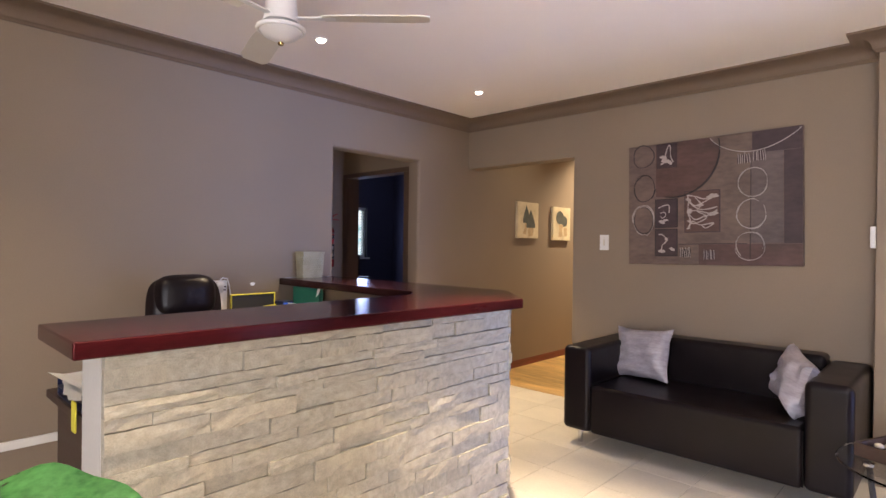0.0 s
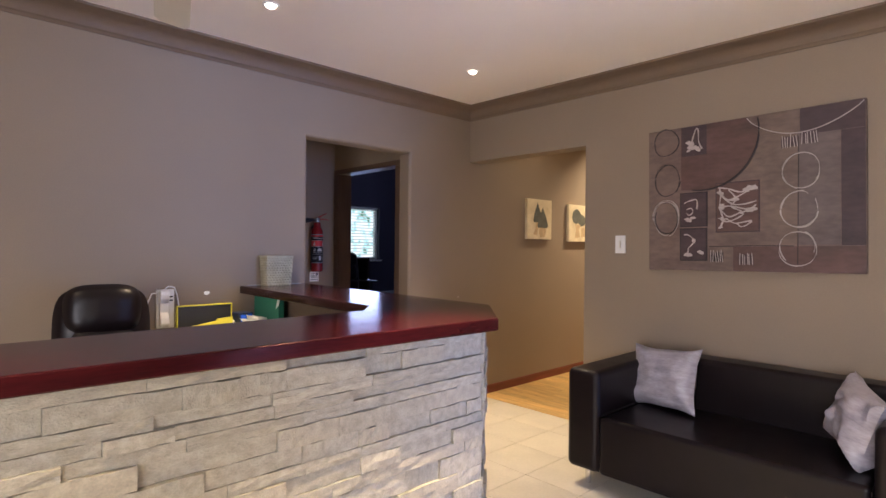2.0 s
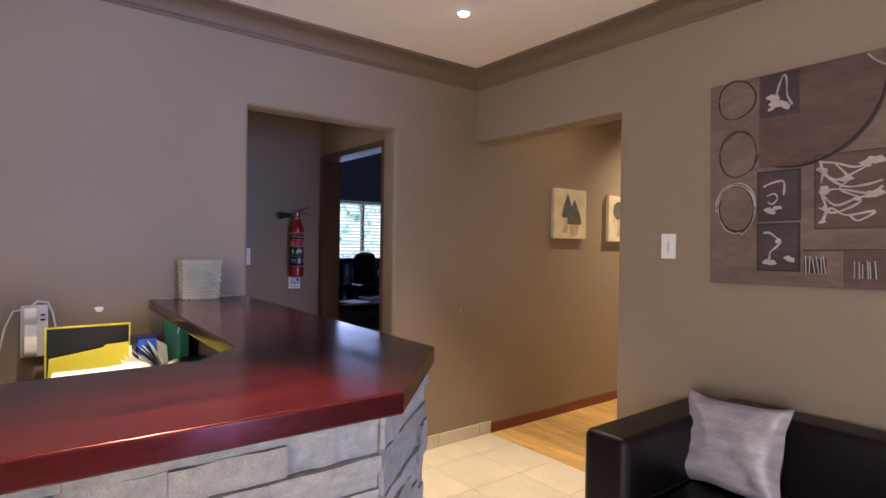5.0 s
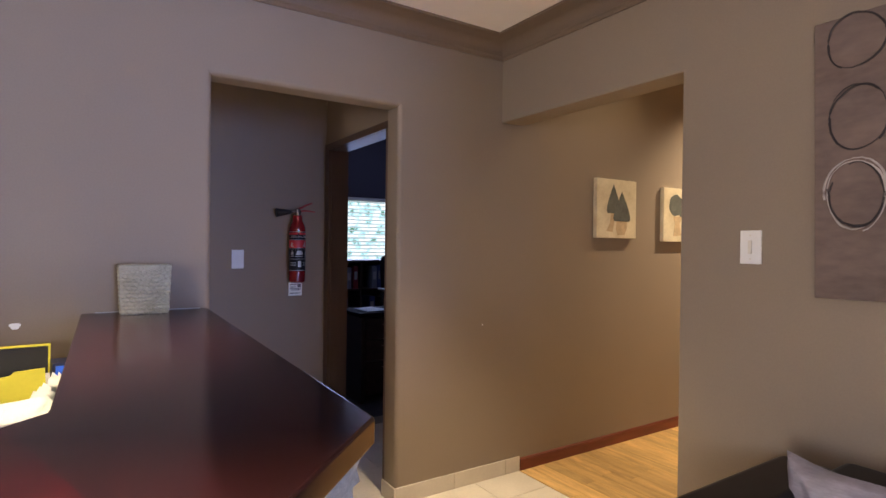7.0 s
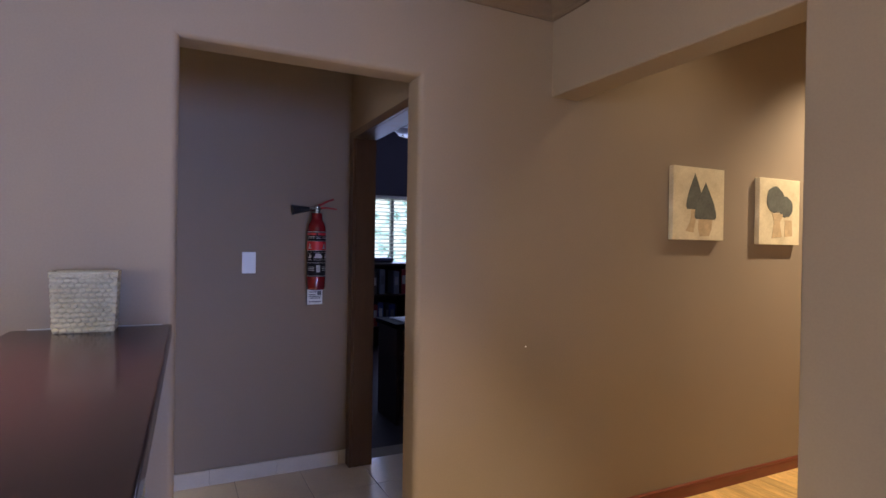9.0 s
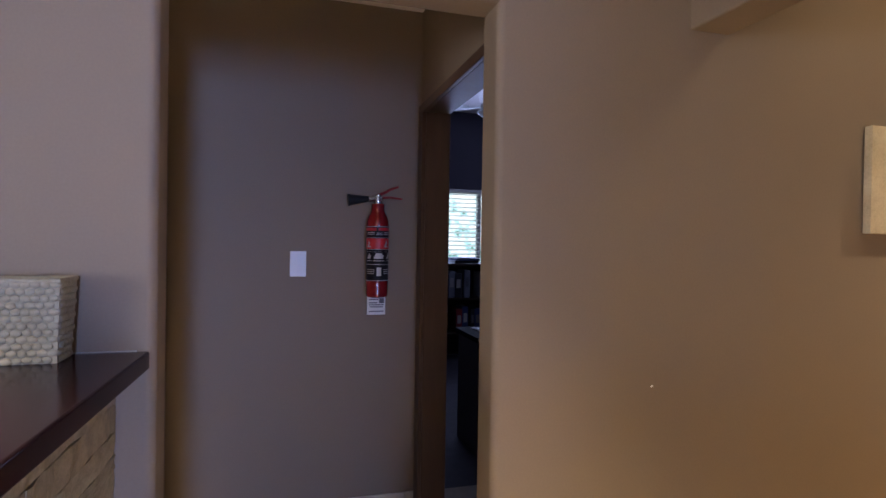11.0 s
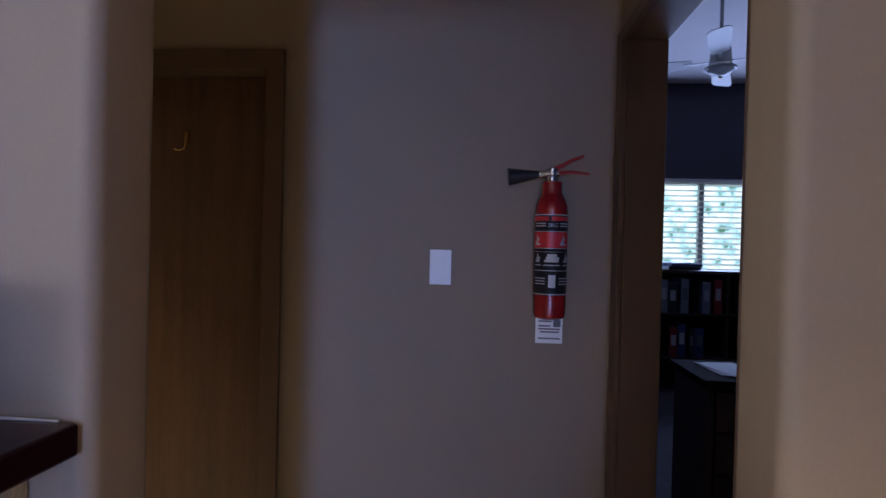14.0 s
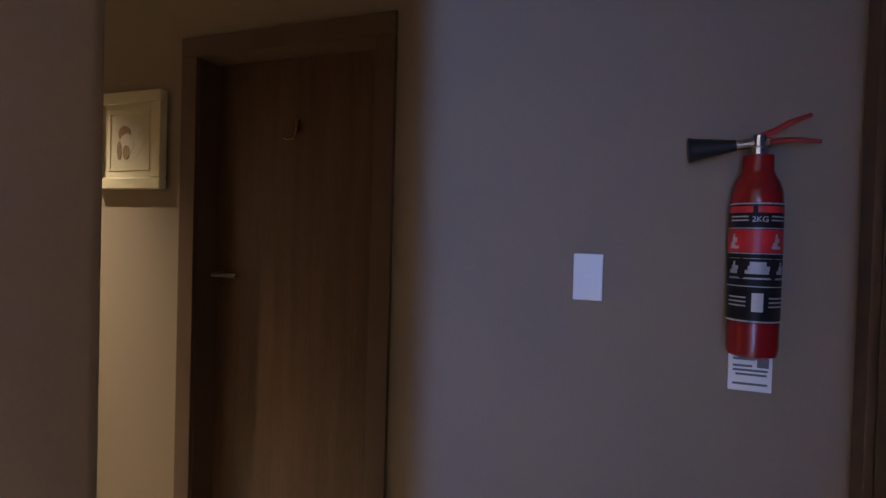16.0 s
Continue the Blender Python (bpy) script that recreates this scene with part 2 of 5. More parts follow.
def mesh_of(name, bm, material, smooth=True):
    bmesh.ops.recalc_face_normals(bm, faces=bm.faces[:])
    me = bpy.data.meshes.new(name)
    bm.to_mesh(me)
    me.materials.append(material)
    if smooth:
        # large faces stay flat, their rounded edges blend into them
        bm.normal_update()
        area = {f: f.calc_area() for f in bm.faces}
        normals = []
        for f in bm.faces:
            for corner in f.loops:
                n = Vector((0, 0, 0))
                for g in corner.vert.link_faces:
                    if g.normal.dot(f.normal) > 0.79:
                        n += g.normal * area[g]
                normals.append(n.normalized() if n.length else f.normal.copy())
        me.polygons.foreach_set("use_smooth", [True] * len(me.polygons))
        me.normals_split_custom_set(normals)
    bm.free()
    return me


def part(name, bm, material, parent=None, label="", smooth=True):
    ob = new(name, mesh_of(name, bm, material, smooth))
    if parent is not None:
        ob.parent = parent
    return tagged(ob, label) if label else ob


def solid(name, bm, material, label, category, kind="", group="", smooth=True):
    return tagged(part(name, bm, material, None, "", smooth), label, category, group, kind)


def thing(name, label, category, at=(0, 0, 0), rz=0.0, group="", kind=""):
    ob = new(name)
    ob.empty_display_size = 0.1
    ob.matrix_world = pose(at[0], at[1], at[2], 0, 0, rz)
    return tagged(ob, label, category, group, kind)


def B():
    return bmesh.new()


def settle(ob, at):
    """Moves an empty to its base, leaving its parts where they were built."""
    ob.location = at
    for c in ob.children:
        c.matrix_parent_inverse = Matrix.Translation(-Vector(at))
    return ob


# ---- structure ----
CEILING = 2.485
XW, YN, XP, YS, XE = -3.2, 3.77, -4.385, -2.2, 2.4
DOOR0, DOOR1, HEAD = 2.21, 3.10, 2.035
XC = 6.0


def near_opening(y0, y1, top):
    def test(c, e):
        d = (e.verts[1].co - e.verts[0].co).normalized()
        if abs(c.y - y0) < 0.002 or abs(c.y - y1) < 0.002:
            return abs(d.z) > 0.9
        return abs(c.z - top) < 0.002 and abs(d.y) > 0.9
    return test


bm = B()
prism(bm, [(YS, 0), (DOOR0, 0), (DOOR0, HEAD), (DOOR1, HEAD), (DOOR1, 0), (8.0, 0), (8.0, 3.1), (YS, 3.1)], "x", XW - 0.14, XW, 0.024, near_opening(DOOR0, DOOR1, HEAD))
solid("wall_west", bm, WALL, "taupe painted wall with a rounded doorway", "wall", "structure")

HALL_E = -2.06
bm = B()
prism(bm, [(XW, HEAD), (HALL_E, HEAD), (HALL_E, 0), (0.0, 0), (0.0, 3.0), (XW, 3.0)], "y", YN, YN + 0.15, 0.008,
      lambda c, e: (abs(c.x - HALL_E) < 0.01 and c.z < 2) or (abs(c.z - HEAD) < 0.002 and c.x < HALL_E))
solid("wall_north", bm, WALL, "taupe painted wall above the sofa, open to a hall", "wall", "structure")
bm = B()
bx(bm, -0.08, XC + 0.15, 3.59, 3.77, 0, 2.6, 0.004)
solid("wall_pier", bm, WALL, "taupe painted wall standing forward beside the sofa", "wall", "structure")
# out of view; the opening is sized to shape the beam of daylight_front
bm = B()
prism(bm, [(YS, 0), (2.15, 0), (2.15, 2.30), (2.93, 2.30), (2.93, 0), (3.589, 0), (3.589, 2.6), (YS, 2.6)], "x", XE, XE + 0.15)
solid("wall_east", bm, WALL, "taupe painted wall, its unseen opening sized to shape the daylight", "wall", "structure")
# unseen passage, added only to narrow daylight_front into a beam
bm = B()
bx(bm, XE + 0.15, XC + 0.15, 2.0, 2.15, 0, 2.6)
solid("wall_entrance", bm, WALL, "unseen taupe wall added to narrow the daylight beam", "wall", "structure")
bm = B()
prism(bm, [(2.15, 0), (2.50, 0), (2.50, 2.12), (3.40, 2.12), (3.40, 0), (3.589, 0), (3.589, 2.6), (2.15, 2.6)], "x", XC, XC + 0.15)
solid("wall_front", bm, WALL, "unseen taupe end wall added round the daylight lamp", "wall", "structure")
bm = B()
bx(bm, XE, XC, 2.15, 3.59, CEILING, CEILING + 0.1)
solid("ceiling_entrance", bm, CEIL, "unseen white ceiling added over the daylight beam", "ceiling", "structure")
bm = B()
for x0, x1, z0, z1 in ((XP - 0.15, -0.6, 0, 2.6), (1.7, XE + 0.15, 0, 2.6), (-0.6, 1.7, 0, 0.6), (-0.6, 1.7, 2.2, 2.6)):
    bx(bm, x0, x1, YS - 0.15, YS, z0, z1)
solid("wall_south", bm, WALL, "taupe painted wall with a wide window", "wall", "structure")

JD0, JD1, JDH = 1.265, 1.965, 1.915
bm = B()
prism(bm, [(YS, 0), (JD0, 0), (JD0, JDH), (JD1, JDH), (JD1, 0), (3.17, 0), (3.17, 2.6), (YS, 2.6)], "x", XP - 0.16, XP)
solid("wall_passage_west", bm, WALL, "taupe painted passage wall with a closed door", "wall", "structure")
OX0, OX1, OH = -4.325, -3.42, 2.0
bm = B()
prism(bm, [(-8.45, 0), (OX0, 0), (OX0, OH), (OX1, OH), (OX1, 0), (XW - 0.14, 0), (XW - 0.14, 3.1), (-8.45, 3.1)], "y", 3.17, 3.265)
solid("wall_passage_north", bm, WALL, "taupe painted wall with the office doorway", "wall", "structure")
bm = B()
bx(bm, HALL_E + 0.10, HALL_E + 0.25, YN + 0.15, 8.0, 0, 3.0)
solid("wall_hall_east", bm, WALL, "taupe painted hall wall", "wall", "structure")
bm = B()
bx(bm, XW - 0.14, HALL_E + 0.25, 8.0, 8.15, 0, 3.0)
solid("wall_hall_end", bm, WALL, "taupe painted wall at the end of the hall", "wall", "structure")

# office shell
WY0, WY1, WZ0, WZ1 = 3.95, 6.62, 1.05, 2.03
bm = B()
for y0, y1, z0, z1 in ((3.265, WY0, 0, 3.1), (WY1, 7.3, 0, 3.1), (WY0, WY1, 0, WZ0), (WY0, WY1, WZ1, 3.1)):
    bx(bm, -8.45, -8.3, y0, y1, z0, z1)
solid("wall_office_west", bm, OFFICE, "office wall with a wide window, gloom put into its dark colour", "wall", "structure")
bm = B()
bx(bm, -8.45, XW - 0.14, 7.3, 7.45, 0, 3.1)
solid("wall_office_north", bm, OFFICE, "office wall, gloom put into its dark colour", "wall", "structure")
bm = B()
bx(bm, -8.3, OX0 - 0.08, 3.267, 3.283, 0, 3.0)
bx(bm, OX0 - 0.08, XW - 0.14, 3.267, 3.283, OH + 0.06, 3.0)
bx(bm, XW - 0.16, XW - 0.142, 3.285, 7.3, 0, 3.0)
solid("wall_office_lining", bm, OFFICE, "office wall lining, coloured dark for the unlit room", "wall", "structure")

# ceilings
bm = B()
bx(bm, XW, XE, YS, YN, CEILING, CEILING + 0.1)
solid("ceiling", bm, CEIL, "smooth white painted ceiling with downlights", "ceiling", "structure")
bm = B()
bx(bm, XW, HALL_E + 0.10, YN + 0.15, 8.0, 2.90, 3.0)
solid("ceiling_hall", bm, CEIL, "smooth white hall ceiling", "ceiling", "structure")
bm = B()
bx(bm, XP, XW - 0.14, YS, 3.17, CEILING, CEILING + 0.1)
solid("ceiling_passage", bm, CEIL, "smooth white passage ceiling", "ceiling", "structure")
bm = B()
bx(bm, -8.45, XW - 0.14, 3.17, 7.45, 3.0, 3.1)
solid("ceiling_office", bm, CEIL, "white office ceiling", "ceiling", "structure")


def cornice(name, path, profile, material, label):
    """A moulding run round a closed plan; the room lies to the right of the way."""
    bm = B()
    n = len(path)
    rings = []
    for i in range(n):
        p, a, b = Vector(path[i]), Vector(path[i - 1]), Vector(path[(i + 1) % n])
        d0, d1 = (p - a).normalized(), (b - p).normalized()
        n0, n1 = Vector((d0.y, -d0.x)), Vector((d1.y, -d1.x))
        miter = (n0 + n1) / (1 + n0.dot(n1))
        rings.append([bm.verts.new((p.x + miter.x * d, p.y + miter.y * d, z)) for d, z in profile])
    k = len(profile)
    for i in range(n):
        a, b = rings[i], rings[(i + 1) % n]
        for j in range(k):
            bm.faces.new((a[j], b[j], b[(j + 1) % k], a[(j + 1) % k]))
    return solid(name, bm, material, label, "cornice", "structure")


prof = [(0.0, CEILING), (0.0, CEILING - 0.100), (0.010, CEILING - 0.100), (0.016, CEILING - 0.088), (0.024, CEILING - 0.084)]
for k in range(7):
    a = radians(90 * k / 6)
    prof.append((0.028 + 0.082 * (1 - math.cos(a)), CEILING - 0.080 + 0.060 * math.sin(a)))
prof += [(0.118, CEILING - 0.016), (0.133, CEILING - 0.012), (0.133, CEILING)]
cornice("trim_cornice", [(XW, YS), (XW, YN), (-0.08, YN), (-0.08, 3.59), (XE, 3.59), (XE, YS)], prof, CORNICE,
        "brown painted coved plaster cornice")

# skirtings: cream tiles in the room and passage, mahogany in the hall
skirt = tagged(new("baseboard"), "cream ceramic tile skirting with grout joints", "skirting", "", "structure")
SK = 0.085


def skirting_run(axis, fixed, lo, hi, side):
    pos = lo
    while pos < hi - 0.01:
        end = min(pos + 0.36, hi)
        b = B()
        if axis == "y":
            x0, x1 = sorted((fixed, fixed + side * 0.011))
            bx(b, x0, x1, pos + 0.001, end - 0.001, 0.0, SK, 0.0015, 1)
        else:
            y0, y1 = sorted((fixed, fixed + side * 0.011))
            bx(b, pos + 0.001, end - 0.001, y0, y1, 0.0, SK, 0.0015, 1)
        part("skirting_tile", b, SKIRT, skirt)
        pos = end


skirting_run("y", XW, DOOR1, 3.93, 1)
skirting_run("y", XP, JD1 + 0.065, 3.165, 1)
skirting_run("y", XP, YS + 0.9, JD0 - 0.065, 1)
skirting_run("x", YN, HALL_E + 0.01, -0.085, -1)
b = B()
bx(b, XW - 0.135, XW + 0.011, DOOR1 - 0.011, DOOR1, 0.0, SK, 0.0015, 1)
part("skirting_tile", b, SKIRT, skirt)
bm = B()
prism(bm, [(XW, 0.0), (XW + 0.016, 0.0), (XW + 0.016, 0.045), (XW + 0.010, 0.058), (XW + 0.012, 0.064), (XW + 0.006, 0.072), (XW, 0.072)], "y", 3.932, 8.0)
solid("baseboard_hall", bm, MAHOG_SK, "varnished mahogany skirting along the hall", "skirting", "structure")
bm = B()
bx(bm, XW, XW + 0.022, YS, 1.75, 0.245, 0.288, 0.004)
solid("trim_cable_duct", bm, WHITE, "white plastic cable trunking along the wall", "trunking", "structure")

# office door frame and passage door
f = tagged(new("door_2"), "dark brown painted timber frame of the open office doorway", "door frame", "", "structure")


for x0, x1, s in ((OX0 - 0.045, OX0 + 0.03, 1), (OX1 - 0.03, OX1 + 0.045, -1)):
    b = B()
    bx(b, x0, x1, 3.152, 3.172, 0, OH - 0.03, 0.004)
    xa, xb = (OX0, OX0 + 0.03) if s > 0 else (OX1 - 0.03, OX1)
    bx(b, xa, xb, 3.172, 3.296, 0, OH - 0.03, 0.004)
    part("jamb", b, FRAMEWOOD, f)
b = B()
bx(b, OX0 - 0.045, OX1 + 0.045, 3.152, 3.172, OH - 0.03, OH + 0.012, 0.004)
bx(b, OX0, OX1, 3.172, 3.296, OH - 0.03, OH, 0.004)
part("head", b, FRAMEWOOD, f)

d = tagged(new("door_1"), "closed dark veneered flush door with a brass hook and lever handle", "door", "", "structure")
b = B()
bx(b, XP - 0.135, XP - 0.095, JD0 + 0.002, JD1 - 0.002, 0.008, JDH - 0.002, 0.002)
door_leaf = part("leaf", b, DOORWOOD, d)
for y0, y1 in ((JD0 - 0.055, JD0 + 0.012), (JD1 - 0.012, JD1 + 0.055)):
    b = B()
    bx(b, XP, XP + 0.018, y0, y1, 0, JDH - 0.012, 0.004)
    part("architrave", b, FRAMEWOOD, d)
for y0, y1 in ((JD0, JD0 + 0.012), (JD1 - 0.012, JD1)):
    b = B()
    bx(b, XP - 0.094, XP, y0, y1, 0, JDH - 0.012, 0.002)
    part("jamb", b, FRAMEWOOD, d)
b = B()
bx(b, XP, XP + 0.018, JD0 - 0.055, JD1 + 0.055, JDH - 0.012, JDH + 0.055, 0.004)
bx(b, XP - 0.094, XP, JD0, JD1, JDH - 0.012, JDH, 0.002)
part("head", b, FRAMEWOOD, d)
b = B()
hx, hy, hz = XP - 0.094, 1.60, 1.66
tube(b, [(hx + 0.012, hy + 0.012, hz + 0.035), (hx + 0.014, hy + 0.016, hz + 0.005), (hx + 0.02, hy + 0.010, hz - 0.028), (hx + 0.03, hy - 0.008, hz - 0.036), (hx + 0.034, hy - 0.022, hz - 0.030)], 0.0035)
bx(b, hx, hx + 0.012, hy + 0.004, hy + 0.020, hz - 0.005, hz + 0.038, 0.003)
part("coat_hook", b, BRASS, door_leaf, "worn brass coat hook")
b = B()
cyl(b, (hx, 1.305, 1.165), (hx + 0.045, 1.305, 1.165), 0.010)
tube(b, [(hx + 0.043, 1.298, 1.165), (hx + 0.046, 1.33, 1.166), (hx + 0.044, 1.40, 1.163)], 0.008)
part("door_handle", b, PEWTER, door_leaf, "dull metal lever handle")

# ---- downlights, with unseen fittings added at the fill lamps ----
dn = thing("downlight", "small round recessed downlight with white trim, lit, unseen ones added as fill", "downlight", (SPOTS[0][0], SPOTS[0][1], CEILING), 0, "ceiling downlights")
b = B()
lathe(b, [(0.027, -0.001), (0.029, -0.005), (0.038, -0.004), (0.041, 0.0), (0.027, 0.0)], 28)
part("trim_ring", b, WHITE, dn)
b = B()
lathe(b, [(0.002, -0.020), (0.013, -0.018), (0.022, -0.012), (0.0268, -0.004), (0.0268, -0.0005)], 24)
part("lens", b, LIT, dn, "glowing warm lens")
for sx, sy, sz, *_ in SPOTS[1:]:
    copy_thing(dn, pose(sx, sy, sz))

# ---- reception counter ----
random.seed(5)


def stone_meshes():
    out = []
    for k in range(10):
        b = B()
        nx, nz = 5, 2
        grid = [[b.verts.new((i / nx, 0, j / nz)) for j in range(nz + 1)] for i in range(nx + 1)]
        for i in range(nx + 1):
            for j in range(nz + 1):
                edge = i in (0, nx) or j in (0, nz)
                grid[i][j].co.y = -1 + random.uniform(-0.10, 0.10) + (0.05 if edge else 0)
                if 0 < i < nx:
                    grid[i][j].co.z += random.uniform(-0.05, 0.05)
        for i in range(nx):
            for j in range(nz):
                b.faces.new((grid[i][j], grid[i + 1][j], grid[i + 1][j + 1], grid[i][j + 1]))
        rim = [e for e in b.edges if e.is_boundary]
        r = bmesh.ops.extrude_edge_only(b, edges=rim)
        for v in r["geom"]:
            if isinstance(v, bmesh.types.BMVert):
                v.co.y = 0
        out.append(mesh_of("stone", b, STONE if k < 8 else STONE_Y, False))
    return out


STONES = stone_meshes()


def cladding(parent, a, b, z0, z1, depths=(0.016, 0.020, 0.023, 0.025, 0.028, 0.033)):
    """Split stone pieces in courses from plan point a to b, facing the right of the way."""
    a, b = Vector(a), Vector(b)
    length = (b - a).length
    ang = math.atan2(b.y - a.y, b.x - a.x)
    z = z0
    while z < z1 - 0.012:
        h = random.choice((0.034, 0.042, 0.050, 0.056, 0.066))
        if z + h > z1 - 0.02:
            h = z1 - z
        s = 0.0
        while s < length - 0.005:
            w = random.uniform(0.11, 0.36)
            if s + w > length - 0.06:
                w = length - s
            o = new("stone", random.choice(STONES))
            o.parent = parent
            p = a + (b - a) / length * (s + 0.0008)
            o.matrix_local = Matrix.Translation((p.x, p.y, z + 0.0006)) @ Matrix.Rotation(ang, 4, "Z") @ Matrix.Diagonal((w - 0.0010, random.choice(depths), h - 0.0012, 1))
            s += w
        z += h


# the room lies to the east and north of the counter; pieces face outward
CX, CT = -1.29, 1.056
base = thing("reception_counter", "reception counter front clad in pale split ledge stone", "reception counter")
b = B()
bx(b, CX - 0.17, CX - 0.001, 0.17, 1.80, 0, CT - 0.045)
part("core", b, PLASTER, base, "grey plastered end of the counter wall")
corner = [(CX, 1.835), (-1.52, 2.10)]
b = B()
prism(b, [(CX - 0.17, 1.801), (CX - 0.001, 1.801), (CX - 0.001, 1.834), (-1.521, 2.099), (-1.64, 2.099), (-1.64, 1.801)], "z", 0, CT - 0.045)
part("corner_core", b, PLASTER, base)
arm = thing("counter_return", "counter return clad in pale split ledge stone", "reception counter")
b = B()
bx(b, -3.195, -1.641, 1.885, 2.099, 0, CT - 0.045)
part("core", b, CORNICE, arm, "brown painted inner face")

top = thing("countertop", "thick polished mahogany reception countertop with a clipped corner", "countertop")
IN, OUT = (-1.765, 1.672), (-1.201, 1.846)  # the mitre between the two boards
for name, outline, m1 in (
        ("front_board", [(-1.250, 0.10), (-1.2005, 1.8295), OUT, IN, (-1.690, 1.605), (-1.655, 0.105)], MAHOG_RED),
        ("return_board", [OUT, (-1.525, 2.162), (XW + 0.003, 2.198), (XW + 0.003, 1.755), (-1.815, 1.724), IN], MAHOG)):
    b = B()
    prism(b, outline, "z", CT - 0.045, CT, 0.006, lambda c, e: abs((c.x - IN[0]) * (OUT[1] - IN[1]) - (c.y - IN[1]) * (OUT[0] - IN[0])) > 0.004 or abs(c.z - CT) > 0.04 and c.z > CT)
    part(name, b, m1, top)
b = B()
tube(b, [(XW + 0.006, 1.80, CT + 0.001), (XW + 0.006, 2.0, CT + 0.0015), (XW + 0.006, 2.17, CT + 0.001)], 0.0022, 6)
part("sealant_bead", b, PLASTER, top, "white sealant bead along the wall")
settle(top, (-1.9, 1.4, CT - 0.045))

# ---- sofa and cushions ----
sofa = thing("sofa", "black leather two seat sofa with square arms and chrome feet", "sofa")
SX0, SX1, SY0, SY1 = -1.665, -0.095, 2.975, 3.755
for x0, x1 in ((SX0, SX0 + 0.195), (SX1 - 0.205, SX1)):
    b = B()
    bx(b, x0, x1, SY0, SY1, 0.095, 0.645, 0.036, 5)
    part("arm", b, LEATHER, sofa)
b = B()
bx(b, SX0 + 0.198, SX1 - 0.208, SY0 + 0.006, SY1 - 0.18, 0.095, 0.405, 0.024, 4)
for v in b.verts:
    if v.co.z > 0.38 and v.co.y > SY0 + 0.05:
        v.co.z -= 0.006
part("seat", b, LEATHER, sofa)
for x in (SX0 + 0.197, SX1 - 0.207):
    b = B()
    tube(b, [(x, SY0 + 0.012, 0.11), (x, SY0 + 0.012, 0.39), (x, SY0 + 0.04, 0.404), (x, SY1 - 0.2, 0.402)], 0.004, 6)
    part("piping", b, LEATHER, sofa)
b = B()
bx(b, SX0 + 0.19, SX1 - 0.2, SY1 - 0.19, SY1 - 0.005, 0.095, 0.685, 0.035, 4)
part("backrest", b, LEATHER, sofa)
for x in (SX0 + 0.09, SX1 - 0.10):
    for y in (SY0 + 0.09, SY1 - 0.09):
        b = B()
        cyl(b, (x, y, 0.0), (x, y, 0.097), 0.016, 0.018)
        part("leg", b, CHROME, sofa, "chrome foot")
settle(sofa, ((SX0 + SX1) / 2, (SY0 + SY1) / 2, 0))


def cushion(label, m, w, h, t, seed):
    rng = random.Random(seed)
    b = B()
    n = 26
    sheets = []
    for sgn in (1, -1):
        g = []
        for i in range(n + 1):
            row = []
            for j in range(n + 1):
                u, v = 2 * i / n - 1, 2 * j / n - 1
                if sgn < 0 and (i in (0, n) or j in (0, n)):
                    row.append(sheets[0][i][j])
                    continue
                fold = (0.20 if seed < 5 else 0.42) * math.sin(5.0 * (u * math.cos(seed) + v * math.sin(seed)) + 3.0 * noise.noise((u * 1.5, v * 1.5, seed)))
                x = u * w / 2 * (1 - 0.10 * (1 - v * v) + 0.012 * math.sin(7 * v + seed))
                y = v * h / 2 * (1 - 0.12 * (1 - u * u) + 0.012 * math.sin(6 * u + seed))
                th = t / 2 * ((1 - u ** 4) * (1 - v ** 4)) ** 0.55
                th *= 1 + 0.22 * noise.noise((u * 2.2 + seed, v * 2.2, sgn * 3.0)) + 0.16 * noise.noise((u * 5 + seed, v * 5, sgn)) + fold * (0.4 + abs(u * v))
                row.append(b.verts.new((x, sgn * -th, y)))
            g.append(row)
        sheets.append(g)
    for k, g in enumerate(sheets):
        for i in range(n):
            for j in range(n):
                q = (g[i][j], g[i + 1][j], g[i + 1][j + 1], g[i][j + 1])
                b.faces.new(q if k == 0 else tuple(reversed(q)))
    ob = solid("cushion", b, SATIN, label, "cushion", "", "sofa cushions")
    ob.matrix_world = m
    return ob


cushion("shiny silver satin scatter cushion leaning on the sofa back", pose(-1.325, 3.44, 0.572, -17, -4, -10), 0.43, 0.36, 0.13, 1)
cushion("crumpled silver satin scatter cushion leaning on the sofa arm", pose(-0.405, 3.30, 0.575, -14, 8, -66), 0.40, 0.315, 0.14, 7)

# ---- abstract painting over the sofa ----
PW, PH = 1.118, 0.875
PM = {k: mat("oil_paint_" + k, c, 0.6, 0.22, 5, 26, 0.2, tint=t, stretch=(0.7, 1, 1.6)) for k, c, t in (
    ("brown", (0.160, 0.112, 0.094), (0.108, 0.073, 0.062)), ("plum", (0.060, 0.036, 0.040), (0.038, 0.023, 0.027)), ("grey", (0.168, 0.118, 0.094), (0.105, 0.073, 0.060)),
    ("umber", (0.112, 0.060, 0.052), (0.062, 0.035, 0.031)), ("steel", (0.138, 0.105, 0.098), (0.088, 0.066, 0.064)), ("silver", (0.44, 0.39, 0.37), (0.33, 0.29, 0.28)), ("black", (0.030, 0.020, 0.021), (0.018, 0.013, 0.014)))}
pt = thing("painting", "abstract brown and grey canvas painting with rings and squares", "painting", (-1.0, YN - 0.004, 1.622 - PH / 2))


def uv(u, v):
    return (u - 0.5) * PW, (1 - v) * PH


def field(name, pts, material, depth):
    b = B()
    prism(b, [uv(u, v) for u, v in pts], "y", -0.035 - depth, -0.034)
    part(name, b, PM[material], pt, "", False)


